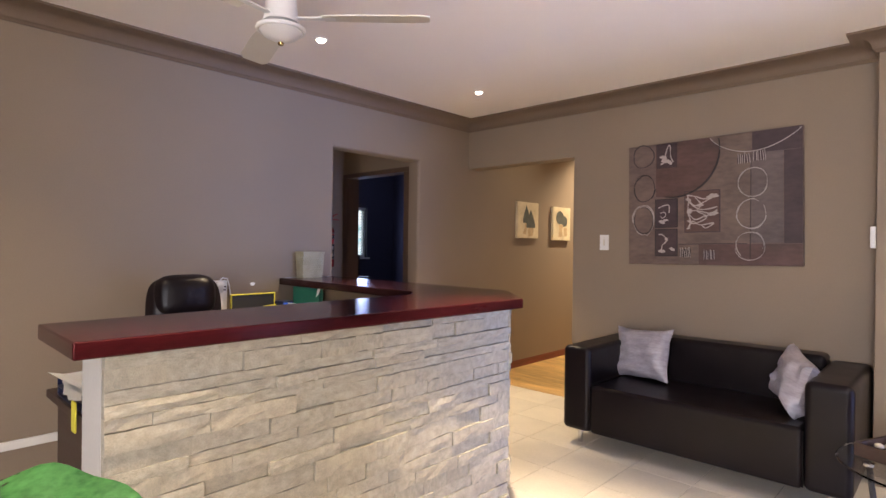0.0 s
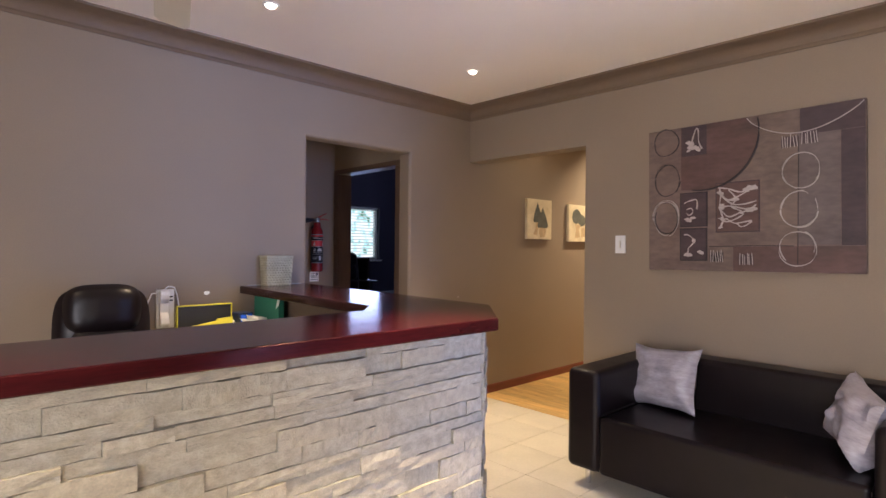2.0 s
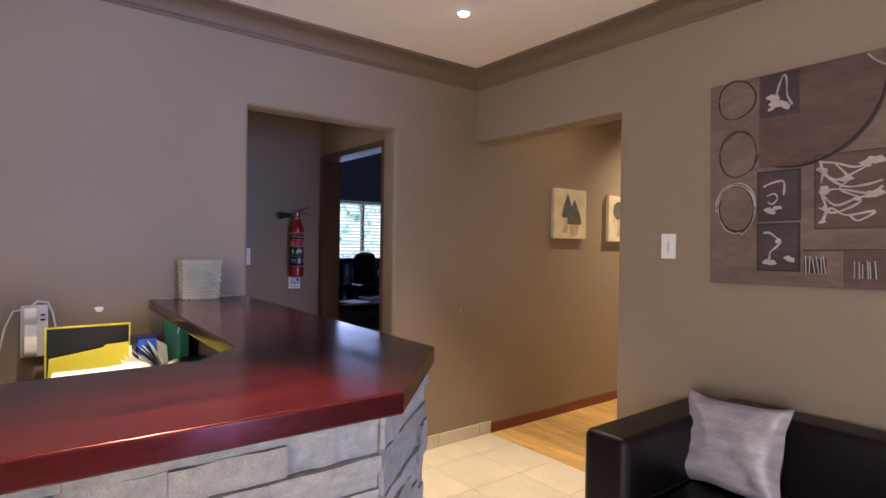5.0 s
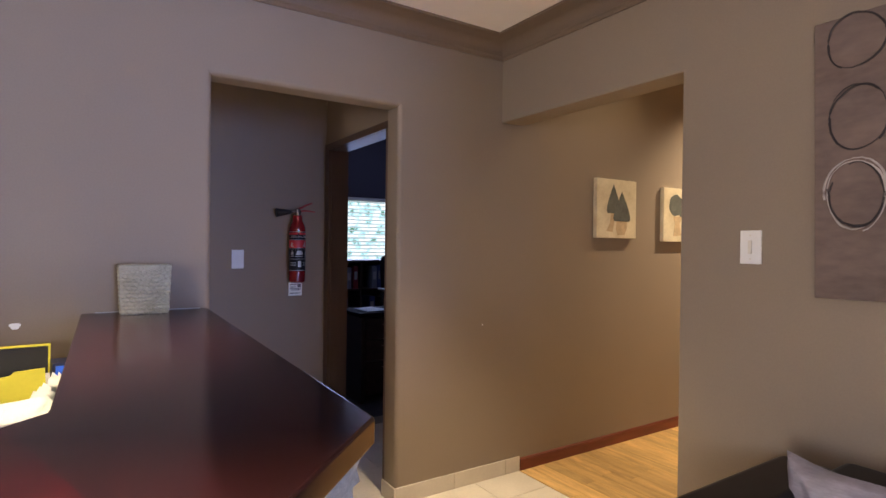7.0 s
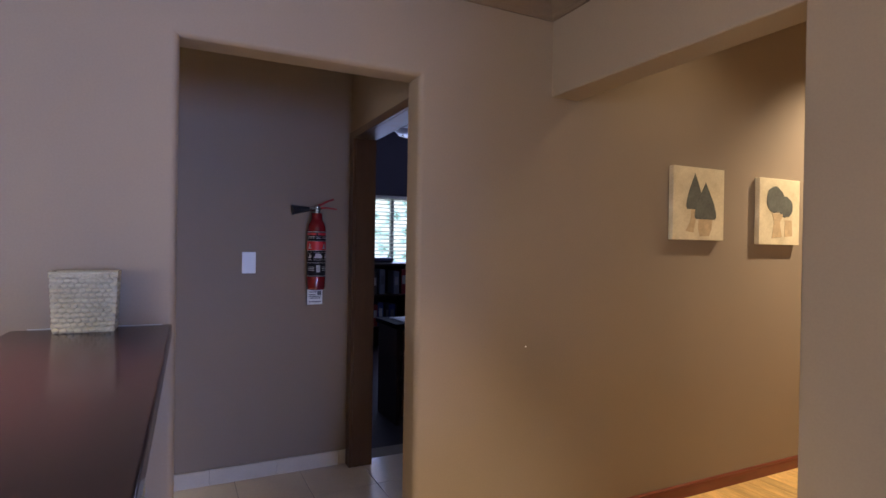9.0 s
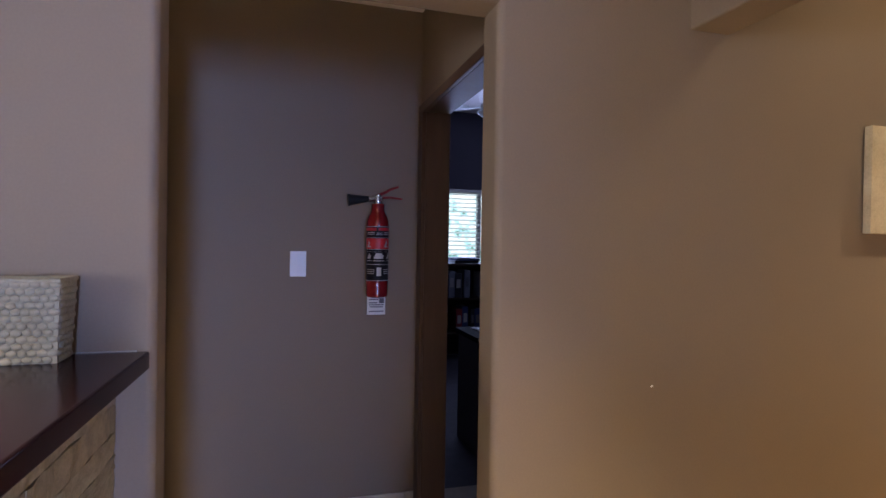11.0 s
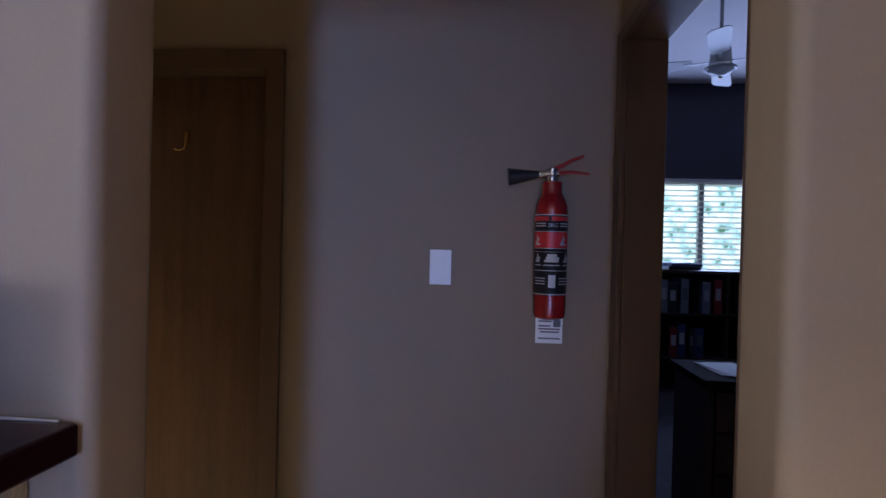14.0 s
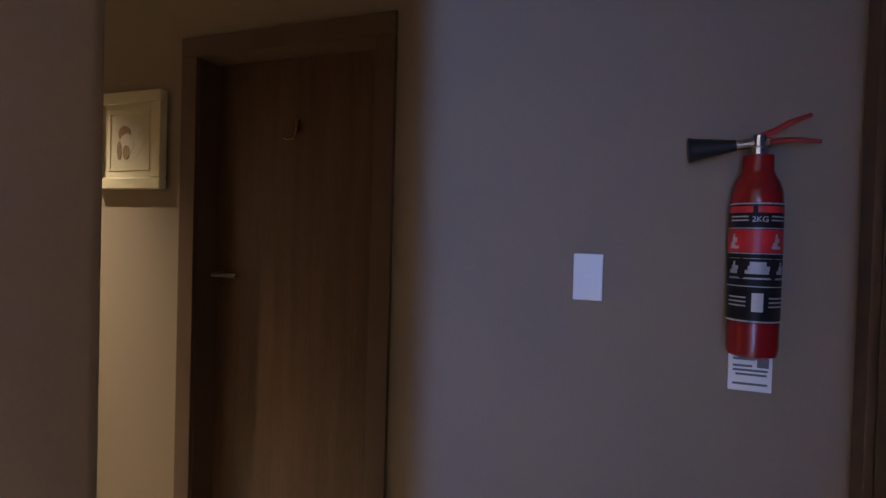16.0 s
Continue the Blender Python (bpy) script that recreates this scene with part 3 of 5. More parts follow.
def rect(u0, u1, v0, v1):
    return [(u0, v0), (u1, v0), (u1, v1), (u0, v1)]


b = B()
bx(b, -PW / 2, PW / 2, -0.035, 0, 0, PH, 0.004)
part("canvas", b, PM["brown"], pt)
field("colour_field", rect(0.36, 0.905, 0.14, 0.830), "grey", 0.0012)
field("colour_field", rect(0.738, 0.905, 0.141, 0.829), "steel", 0.0015)
field("colour_field", rect(0.53, 0.745, 0.004, 0.138), "grey", 0.0016)
field("colour_field", rect(0.748, 0.997, 0.004, 0.162), "plum", 0.0016)
field("colour_field", rect(0.908, 0.997, 0.164, 0.835), "plum", 0.0018)
field("colour_field", rect(0.450, 0.997, 0.838, 0.996), "umber", 0.0014)
field("colour_field", rect(0.325, 0.448, 0.838, 0.996), "grey", 0.0014)
def bow(a):
    return 0.30 + 0.272 * math.cos(radians(a)), 0.09 + 0.362 * math.sin(radians(a))


arc = [(0.185, 0.004), (0.515, 0.004)] + [bow(a) for a in range(0, 100, 9)] + [(0.185, 0.44)]
field("colour_field", arc, "umber", 0.0022)
b = B()
tube(b, [(uv(*bow(a))[0], -0.0375, uv(*bow(a))[1]) for a in range(-12, 104, 6)], lambda t: 0.0035 + 0.004 * math.sin(math.pi * t), 6)
part("paint_ridge", b, PM["black"], pt)
SQ = ((0.195, 0.315, 0.010, 0.200), (0.185, 0.318, 0.468, 0.690), (0.183, 0.316, 0.715, 0.925), (0.371, 0.569, 0.418, 0.735))
for u0, u1, v0, v1 in SQ:
    field("dark_border", rect(max(u0 - 0.006, 0.002), u1 + 0.006, max(v0 - 0.007, 0.004), v1 + 0.008), "black" if u0 < 0.3 and v0 > 0.3 else "plum", 0.0030)
    b = B()
    prism(b, [uv(u, v) for u, v in rect(u0, u1, v0, v1)], "y", -0.041, -0.034, 0.002)
    part("raised_square", b, PM["plum" if u0 < 0.3 else "umber"], pt)


def curve_through(pts, steps=6):
    """A smooth line through plane points."""
    out = []
    n = len(pts)
    for i in range(n - 1):
        p0, p1, p2, p3 = (Vector(pts[max(i - 1, 0)]), Vector(pts[i]), Vector(pts[i + 1]), Vector(pts[min(i + 2, n - 1)]))
        for k in range(steps):
            t = k / steps
            out.append(0.5 * (2 * p1 + (p2 - p0) * t + (2 * p0 - 5 * p1 + 4 * p2 - p3) * t * t + (3 * p1 - p0 - 3 * p2 + p3) * t ** 3))
    return out + [Vector(pts[-1])]


def ring(u, v, ru, rv, material, wob, seed, thick=0.0032):
    """A ring dragged on in broken strokes of uneven weight."""
    rng = random.Random(seed)
    x, z = uv(u, v)
    for stroke in range(2):
        a0, span = rng.uniform(0, 360), rng.uniform(230, 320)
        grow, phase = 1 + rng.uniform(-wob, wob) * 1.4, rng.uniform(0, 6)
        pts = []
        for k in range(37):
            a = radians(a0 + span * k / 36)
            r = grow + wob * math.sin(3 * a + phase) + rng.uniform(-wob, wob) * 0.35
            pts.append((x + ru * r * math.cos(a), -0.0375, z + rv * r * math.sin(a)))
        b = B()
        tube(b, pts, lambda t: thick * (0.35 + 0.75 * abs(math.sin(5.5 * t + phase))), 6)
        part("ring", b, PM[material], pt)


for i, (u, v, m1) in enumerate(((0.103, 0.094, "black"), (0.109, 0.362, "black"), (0.100, 0.630, "silver"))):
    ring(u, v, 0.078, 0.084 + 0.012 * i, m1, 0.035, i)
ring(0.103, 0.632, 0.074, 0.100, "black", 0.03, 9)
for i, (u, v) in enumerate(((0.750, 0.378), (0.742, 0.613), (0.734, 0.850))):
    ring(u, v, 0.084, 0.094, "silver", 0.03, 20 + i)


def dab(square, cx, cy, r, seed):
    """A thick irregular blob of paint in a square."""
    u0, u1, v0, v1 = square
    rng = random.Random(seed)
    ph = rng.uniform(0, 6)
    pts = []
    for k in range(16):
        a = 2 * math.pi * k / 16
        q = r * (1 + 0.28 * math.sin(2 * a + ph) + 0.16 * math.sin(5 * a + 2 * ph))
        x, z = uv(u0 + (u1 - u0) * cx, v0 + (v1 - v0) * cy)
        pts.append((x + q * math.cos(a) * 1.15, z + q * math.sin(a) * 0.8))
    b = B()
    prism(b, pts, "y", -0.0440 - 0.00012 * (seed % 10), -0.040)
    part("paint_dab", b, PM["silver"], pt, "", False)


def drip(square, pts, seed, r=0.0042):
    """A poured line of paint in a square."""
    u0, u1, v0, v1 = square
    line = [uv(u0 + (u1 - u0) * p.x, v0 + (v1 - v0) * p.y) for p in curve_through(pts)]
    b = B()
    tube(b, [(x, -0.042, z) for x, z in line], lambda t: r * (0.55 + 0.6 * abs(math.sin(7 * t + seed))), 6)
    part("paint_squiggle", b, PM["silver"], pt)


drip(SQ[0], [(0.42, 0.55), (0.52, 0.25), (0.62, 0.08), (0.70, 0.15), (0.72, 0.55), (0.86, 0.82)], 1)
for k, (cx, cy, r) in enumerate(((0.34, 0.58, 0.019), (0.45, 0.74, 0.022), (0.68, 0.82, 0.016), (0.28, 0.84, 0.010))):
    dab(SQ[0], cx, cy, r, 40 + k)
drip(SQ[1], [(0.14, 0.30), (0.30, 0.24), (0.60, 0.20), (0.66, 0.32), (0.64, 0.50)], 2)
drip(SQ[1], [(0.22, 0.50), (0.42, 0.46), (0.48, 0.58), (0.34, 0.68), (0.24, 0.62)], 3, 0.0036)
for k, (cx, cy, r) in enumerate(((0.30, 0.82, 0.017), (0.48, 0.76, 0.012))):
    dab(SQ[1], cx, cy, r, 50 + k)
drip(SQ[2], [(0.15, 0.18), (0.30, 0.18), (0.46, 0.28), (0.58, 0.38), (0.44, 0.52), (0.32, 0.62), (0.30, 0.78)], 4)
for k, (cx, cy, r) in enumerate(((0.30, 0.84, 0.018), (0.80, 0.76, 0.015), (0.52, 0.36, 0.010))):
    dab(SQ[2], cx, cy, r, 60 + k)
for k, pts in enumerate((
        [(0.05, 0.08), (0.30, 0.12), (0.60, 0.20), (0.90, 0.10)], [(0.90, 0.12), (0.55, 0.28), (0.30, 0.35), (0.12, 0.22), (0.08, 0.10)],
        [(0.10, 0.25), (0.40, 0.44), (0.70, 0.45), (0.95, 0.40)], [(0.05, 0.50), (0.35, 0.48), (0.75, 0.56), (0.95, 0.48)],
        [(0.10, 0.54), (0.30, 0.70), (0.60, 0.62), (0.92, 0.56)], [(0.05, 0.72), (0.25, 0.80), (0.50, 0.74), (0.66, 0.66)],
        [(0.08, 0.94), (0.22, 0.74), (0.45, 0.84), (0.85, 0.80), (0.62, 0.92), (0.50, 0.84)], [(0.12, 0.20), (0.08, 0.48), (0.16, 0.74), (0.10, 0.92)],
        [(0.30, 0.14), (0.48, 0.34), (0.36, 0.48), (0.62, 0.60)])):
    drip(SQ[3], pts, 70 + k, 0.0046)
for k, (cx, cy, r) in enumerate(((0.85, 0.13, 0.022), (0.72, 0.17, 0.014), (0.84, 0.57, 0.021), (0.10, 0.20, 0.015), (0.14, 0.48, 0.017), (0.46, 0.35, 0.015), (0.14, 0.73, 0.010), (0.10, 0.92, 0.009), (0.60, 0.63, 0.010))):
    dab(SQ[3], cx, cy, r, 80 + k)
for line in (((0.742, 0.17), (0.739, 0.55), (0.736, 0.95)), ((0.33, 0.836), (0.55, 0.832), (0.72, 0.836))):
    b = B()
    tube(b, [(uv(*p)[0], -0.0365, uv(*p)[1]) for p in line], 0.0022, 5)
    part("paint_line", b, PM["black"], pt)
for u0, v0 in ((0.675, 0.16), (0.757, 0.15), (0.340, 0.87), (0.482, 0.885)):
    rng = random.Random(int(u0 * 1000))
    field("stroke_ground", rect(u0 - 0.006, u0 + 0.062, v0 + 0.004, v0 + 0.066), "plum" if u0 > 0.4 else "black", 0.0021)
    for k in range(6):
        b = B()
        x, z = uv(u0 + 0.011 * k + rng.uniform(-0.003, 0.003), v0 + rng.uniform(-0.012, 0.012))
        x2, z2 = uv(u0 + 0.012 * k + rng.uniform(-0.004, 0.004), v0 + 0.07)
        tube(b, [(x, -0.0378, z), (x2, -0.0378, z2)], 0.0021, 5)
        part("paint_stroke", b, PM["silver"], pt)
b = B()
tube(b, [(uv(0.518 + 0.475 * t, 0)[0], -0.0385, uv(0, 0.012 + 0.135 * max(0, math.sin(math.pi * t ** 0.92)) ** 0.8)[1]) for t in [k / 24 for k in range(25)]], 0.003, 6)
part("paint_line", b, PM["silver"], pt)
pt.rotation_euler.y = radians(-0.9)

# ---- small canvases in the hall ----
TOPIARY = mat("dark_green_paint", (0.10, 0.105, 0.092), 0.7, 0.45, 14, 120, 0.2)
POTPAINT = mat("faded_brown_paint", (0.50, 0.37, 0.22), 0.7, 0.25, 20, 120, 0.2)
CANVAS = mat("cream_canvas_paint", (0.70, 0.62, 0.44), 0.75, 0.12, 9, 160, 0.15, tint=(0.58, 0.48, 0.30))


def topiary(label, y0, y1, z0, z1, shapes):
    t = thing("canvas_print", label, "picture", (XW, (y0 + y1) / 2, z0), 0, "hall pictures")
    b = B()
    w, h = y1 - y0, z1 - z0
    bx(b, 0.004, 0.034, -w / 2, w / 2, 0, h, 0.003)
    part("canvas", b, CANVAS, t)
    for name, pts, m1, d in shapes:
        b = B()
        prism(b, [((u - 0.5) * w, (1 - v) * h) for u, v in pts], "x", 0.033, 0.034 + d)
        part(name, b, m1, t, "", False)


def cone_shape(cu, top, bottom, half):
    side = [(half * math.sin(0.5 * math.pi * t ** 1.1) * (1.0 if t < 0.93 else 0.86), top + (bottom - top) * t) for t in [k / 14 for k in range(15)]]
    return [(cu + a, v) for a, v in side] + [(cu - a * 0.98, v) for a, v in reversed(side[1:])]


topiary("cream canvas print of two cone shaped topiary trees", 4.535, 4.93, 1.39, 1.78, [
    ("tree", cone_shape(0.41, 0.08, 0.58, 0.17), TOPIARY, 0.0014), ("tree", cone_shape(0.62, 0.20, 0.71, 0.22), TOPIARY, 0.0020),
    ("planter", [(0.35, 0.58), (0.42, 0.58), (0.43, 0.74), (0.39, 0.90), (0.24, 0.88), (0.33, 0.74)], POTPAINT, 0.0008), ("planter", [(0.49, 0.71), (0.76, 0.71), (0.75, 0.84), (0.70, 0.94), (0.52, 0.95), (0.48, 0.84)], POTPAINT, 0.0009)])
ball = [(0.38 + (0.22 + 0.012 * math.sin(a)) * math.cos(radians(a)), 0.32 + (0.20 + 0.012 * math.cos(2.0 * a)) * math.sin(radians(a))) for a in range(0, 360, 20)]
topiary("cream canvas print of ball shaped topiary trees", 5.235, 5.615, 1.375, 1.765, [
    ("tree", [(0.5 + 0.8 * (u - 0.38) + 0.14, 0.42 + 0.8 * (v - 0.32)) for u, v in ball], TOPIARY, 0.0010), ("planter", [(0.62, 0.62), (0.80, 0.62), (0.82, 0.86), (0.62, 0.88)], POTPAINT, 0.0009),
    ("tree", ball, TOPIARY, 0.0018), ("planter", [(0.30, 0.53), (0.58, 0.53), (0.50, 0.66), (0.55, 0.88), (0.30, 0.90), (0.36, 0.66)], POTPAINT, 0.0012)])

# picture in the passage
pp = thing("framed_picture", "cream wooden frame with a pale painting of rounded shapes", "picture", (XP, 0.972, 1.458))
FRAMEW = mat("cream_frame_paint", (0.62, 0.55, 0.38), 0.5, 0.08, 8, 90, 0.08)
MOUNT = mat("cream_mount", (0.60, 0.54, 0.40), 0.8, 0.06, 8, 90, 0.05)
PINKP = mat("russet_paint", (0.30, 0.19, 0.12), 0.7, 0.3, 20, 90, 0.2)
PALEP = mat("pale_paint", (0.60, 0.55, 0.46), 0.7, 0.15, 20, 90, 0.2)
for y0, y1, z0, z1 in ((-0.165, 0.165, 0.305, 0.345), (-0.165, 0.165, 0, 0.04), (-0.165, -0.125, 0.04, 0.305), (0.125, 0.165, 0.04, 0.305)):
    b = B()
    bx(b, 0.003, 0.035, y0, y1, z0, z1, 0.005)
    part("frame_rail", b, FRAMEW, pp)
b = B()
bx(b, 0.003, 0.018, -0.125, 0.125, 0.04, 0.305)
part("mount", b, MOUNT, pp)
for y0, y1, z0, z1 in ((-0.10, 0.10, 0.268, 0.278), (-0.10, 0.10, 0.067, 0.077), (-0.10, -0.09, 0.077, 0.268), (0.09, 0.10, 0.077, 0.268)):
    b = B()
    bx(b, 0.017, 0.021, y0, y1, z0, z1, 0.001)
    part("inner_slip", b, FRAMEW, pp)


def rounded(cy, cz, ry, rz, depth, material):
    b = B()
    prism(b, [(cy + ry * math.cos(radians(a)) * (1 + 0.08 * math.sin(radians(3 * a))), cz + rz * math.sin(radians(a))) for a in range(0, 360, 18)], "x", 0.017, 0.0185 + depth)
    part("painted_shape", b, material, pp, "", False)


rounded(0.022, 0.175, 0.048, 0.062, 0.0, PALEP)
rounded(-0.022, 0.196, 0.030, 0.032, 0.0006, PINKP)
rounded(-0.010, 0.160, 0.034, 0.040, 0.0010, PALEP)
rounded(-0.046, 0.140, 0.012, 0.034, 0.0014, PINKP)
rounded(-0.012, 0.132, 0.016, 0.026, 0.0018, PINKP)

# ---- fire extinguisher ----
EY, EX, EZ = 2.945, XP + 0.068, 1.068
ex = thing("fire_extinguisher", "red carbon dioxide fire extinguisher hung on the passage wall", "fire extinguisher", (EX, EY, EZ))
R = 0.0525
b = B()
lathe(b, [(0.036, 0.0), (0.049, 0.006), (R, 0.022), (R, 0.345), (0.051, 0.366), (0.045, 0.386), (0.037, 0.400), (0.032, 0.412), (0.031, 0.446), (0.0, 0.447)], 32)
part("cylinder", b, RED, ex)
LBL = mat("black_label", (0.012, 0.011, 0.013), 0.5, 0.2, 30, 120, 0.02, spec=0.2)
LW = mat("label_white", (0.46, 0.45, 0.46), 0.45, 0.1, 30, 120, 0.02)
LR = mat("label_red", (0.55, 0.02, 0.03), 0.4, 0.1, 30, 120, 0.02)


def band(z0, z1, material, off, a0=-100, a1=100, name="label_band"):
    b = B()
    n = max(3, int((a1 - a0) / 8))
    rows = []
    for rr in (R + 0.0002, R + off):
        for z in (z0, z1):
            rows.append([b.verts.new((rr * math.cos(radians(a0 + (a1 - a0) * k / n)), rr * math.sin(radians(a0 + (a1 - a0) * k / n)), z)) for k in range(n + 1)])
    for r0, r1 in ((rows[2], rows[3]), (rows[0], rows[2]), (rows[3], rows[1])):
        for k in range(n):
            b.faces.new((r0[k], r0[k + 1], r1[k + 1], r1[k]))
    return part(name, b, material, ex if name == "label_band" else label)


label = band(0.080, 0.340, LBL, 0.0006, -120, 120)
band(0.336, 0.339, LW, 0.0012)
band(0.318, 0.332, LR, 0.0010, -100, -15)
band(0.318, 0.332, LR, 0.0010, -5, 80)
band(0.232, 0.282, LR, 0.0010)
band(0.2835, 0.2855, LW, 0.0012)
band(0.229, 0.231, LW, 0.0012)
band(0.082, 0.085, LW, 0.0012)
band(0.158, 0.160, LW, 0.0012)
band(0.105, 0.145, LW, 0.0012, -12, 12, "label_panel")
for a0, a1 in ((-70, -42), (-30, 26), (40, 70)):
    band(0.176, 0.178, LW, 0.0012, a0, a1, "label_print")
    for z0, z1, lo_a, hi_a in ((0.186, 0.194, 2, -4), (0.194, 0.203, 8, -2), (0.203, 0.212, 12, -10)):
        band(z0, z1, LW, 0.0012, a0 + lo_a, a1 + hi_a, "label_print")
    band(0.1745, 0.1755, LW, 0.0013, a0 - 4, a1 + 4, "label_print")
    band(0.2185, 0.2195, LW, 0.0013, a0 - 4, a1 + 4, "label_print")
for a0 in (-58, 38):
    for z0, z1, lo_a, hi_a in ((0.240, 0.246, -12, 14), (0.246, 0.254, -9, 4), (0.254, 0.264, -4, 9), (0.264, 0.272, -2, 3)):
        band(z0, z1, LW, 0.0014, a0 + lo_a, a0 + hi_a, "label_print")
for zz in (0.115, 0.124, 0.133, 0.300, 0.308):
    band(zz, zz + 0.003, LW, 0.0011, -70, -24, "label_print")
    band(zz, zz + 0.003, LW, 0.0011, 24, 70, "label_print")
cu = bpy.data.curves.new("label_text", "FONT")
cu.body, cu.size, cu.align_x, cu.extrude = "2KG", 0.017, "CENTER", 0.0004
tx = new("label_text", cu)
cu.materials.append(LW)
tx.parent = ex
tx.matrix_local = pose(R + 0.0012, 0, 0.298, 90, 0, 90)
b = B()
lathe(b, [(0.020, 0.440), (0.020, 0.462), (0.016, 0.466), (0.016, 0.490), (0.010, 0.494)], 20)
cyl(b, (0, -0.028, 0.474), (0, 0.02, 0.474), 0.012)
valve = part("valve", b, CHROME, ex, "brass and chrome valve")
b = B()
lathe(b, [(0.0275, 0.0), (0.029, 0.004), (0.026, 0.012), (0.016, 0.075), (0.012, 0.098), (0.0, 0.1)], 24, m=Matrix.Translation((0.012, -0.144, 0.460)) @ pose(0, 0, 0, -85, 0, 0))
horn = part("discharge_horn", b, BLACK, ex, "black conical discharge horn")
b = B()
cyl(b, (0.012, -0.050, 0.468), (0.012, -0.020, 0.471), 0.0115)
part("horn_collar", b, CHROME, horn, "bright metal collar")
b = B()
tube(b, [(0.0, 0.0, 0.488), (0.0, 0.03, 0.500), (0.0, 0.06, 0.518), (0.0, 0.098, 0.532)], lambda t: 0.008 - 0.003 * t)
part("lever", b, REDDULL, valve, "red squeeze lever")
b = B()
tube(b, [(0.0, 0.01, 0.476), (0.0, 0.06, 0.480), (0.0, 0.118, 0.474)], lambda t: 0.007 - 0.003 * t)
part("carry_handle", b, REDDULL, valve, "red carrying handle")
b = B()
bx(b, -0.067, -0.054, -0.02, 0.02, 0.25, 0.42, 0.002)
bx(b, -0.067, -0.030, -0.03, 0.03, 0.395, 0.401, 0.001)
part("wall_bracket", b, BLACK, ex)
tg = thing("service_tag", "white printed service label hung under the extinguisher", "label", (XP, 2.953, 0.977))
b = B()
bx(b, 0.003, 0.012, -0.045, 0.045, 0, 0.088, 0.001)
part("card", b, PAPER, tg)
GREYP = mat("grey_print", (0.16, 0.16, 0.18), 0.7, 0.2, 40, 90, 0.0)
for z, y0, y1 in ((0.072, -0.036, 0.010), (0.056, -0.036, 0.004), (0.046, -0.036, 0.036), (0.036, -0.030, 0.034), (0.014, -0.036, 0.036)):
    b = B()
    bx(b, 0.0115, 0.0125, y0, y1, z, z + 0.005)
    part("print_line", b, GREYP, tg, "", False)
b = B()
bx(b, 0.0115, 0.0125, 0.014, 0.038, 0.056, 0.080)
part("print_block", b, GREYP, tg, "", False)

# ---- switches ----


def switch(label, m, rocker):
    t = new("light_switch")
    t.matrix_world = m
    tagged(t, label, "light switch")
    b = B()
    bx(b, -0.037, 0.037, -0.009, 0, -0.060, 0.060, 0.003)
    part("plate", b, WHITE, t)
    if rocker:
        b = B()
        bx(b, -0.006, 0.006, -0.016, -0.008, -0.024, 0.024, 0.002)
        part("rocker", b, OFFWHITE, t)
        for z in (-0.042, 0.042):
            b = B()
            cyl(b, (0, -0.0105, z), (0, -0.008, z), 0.003, seg=10)
            part("screw", b, OFFWHITE, t)


switch("white plastic light switch plate with a single rocker", pose(-1.779, YN, 1.336), True)
switch("plain white blank switch plate on the passage wall", pose(XP, 2.58, 1.224, 0, 0, 90), False)
kp = thing("alarm_keypad", "small white wall keypad at the wall corner", "keypad", (-0.08, 3.62, 1.37))
b = B()
bx(b, -0.028, -0.001, -0.025, 0.045, -0.06, 0.06, 0.006)
part("case", b, WHITE, kp)

# ---- woven planter box on the counter ----
bk = thing("planter_box", "cream woven fibre storage box standing on the countertop", "basket", (-3.13, 1.960, CT))
b = B()
H0, WB, WT, DB, DT = 0.18, 0.079, 0.086, 0.042, 0.052
vs0 = [(-DB, -WB), (DB, -WB), (DB, WB), (-DB, WB)]
vs1 = [(-DT, -WT), (DT, -WT), (DT, WT), (-DT, WT)]
lo = [b.verts.new((x, y, 0)) for x, y in vs0]
hi = [b.verts.new((x, y, H0)) for x, y in vs1]
hi2 = [b.verts.new((x * 0.88, y * 0.93, H0)) for x, y in vs1]
inn = [b.verts.new((x * 0.86, y * 0.92, 0.02)) for x, y in vs0]
b.faces.new(lo)
b.faces.new(inn)
for k in range(4):
    j = (k + 1) % 4
    b.faces.new((lo[k], lo[j], hi[j], hi[k]))
    b.faces.new((hi[k], hi[j], hi2[j], hi2[k]))
    b.faces.new((hi2[k], hi2[j], inn[j], inn[k]))
part("shell", b, BASKET, bk)
b = B()
rng = random.Random(3)


def knots(face):
    rows = 12
    for r in range(rows):
        z = 0.008 + r * (H0 - 0.016) / (rows - 1)
        f = z / H0
        w, dd = WB + (WT - WB) * f, DB + (DT - DB) * f
        half = w if face in "ew" else dd
        cnt = int(2 * half / 0.0185)
        for k in range(cnt):
            s = -half + 0.009 + (2 * half - 0.018) * (k + (0.5 if r % 2 else 0.0)) / max(1, cnt - 0.5)
            if abs(s) > half:
                continue
            p = {"e": (dd, s), "w": (-dd, s), "n": (s, w), "s": (s, -w)}[face]
            m = Matrix.Translation((p[0], p[1], z + rng.uniform(-0.001, 0.001))) @ Matrix.Diagonal((0.0062, 0.0108 * rng.uniform(0.85, 1.15), 0.0080, 1) if face in "ew" else (0.0108 * rng.uniform(0.85, 1.15), 0.0050, 0.0080, 1))
            bmesh.ops.create_icosphere(b, subdivisions=2, radius=1.0, matrix=m)


for fc in "ens":
    knots(fc)
part("weave", b, BASKET, bk)
b = B()
tube(b, [(DT, -WT, H0), (DT, WT, H0), (-DT, WT, H0), (-DT, -WT, H0)], 0.005, 8, True)
part("rim", b, BASKET, bk)

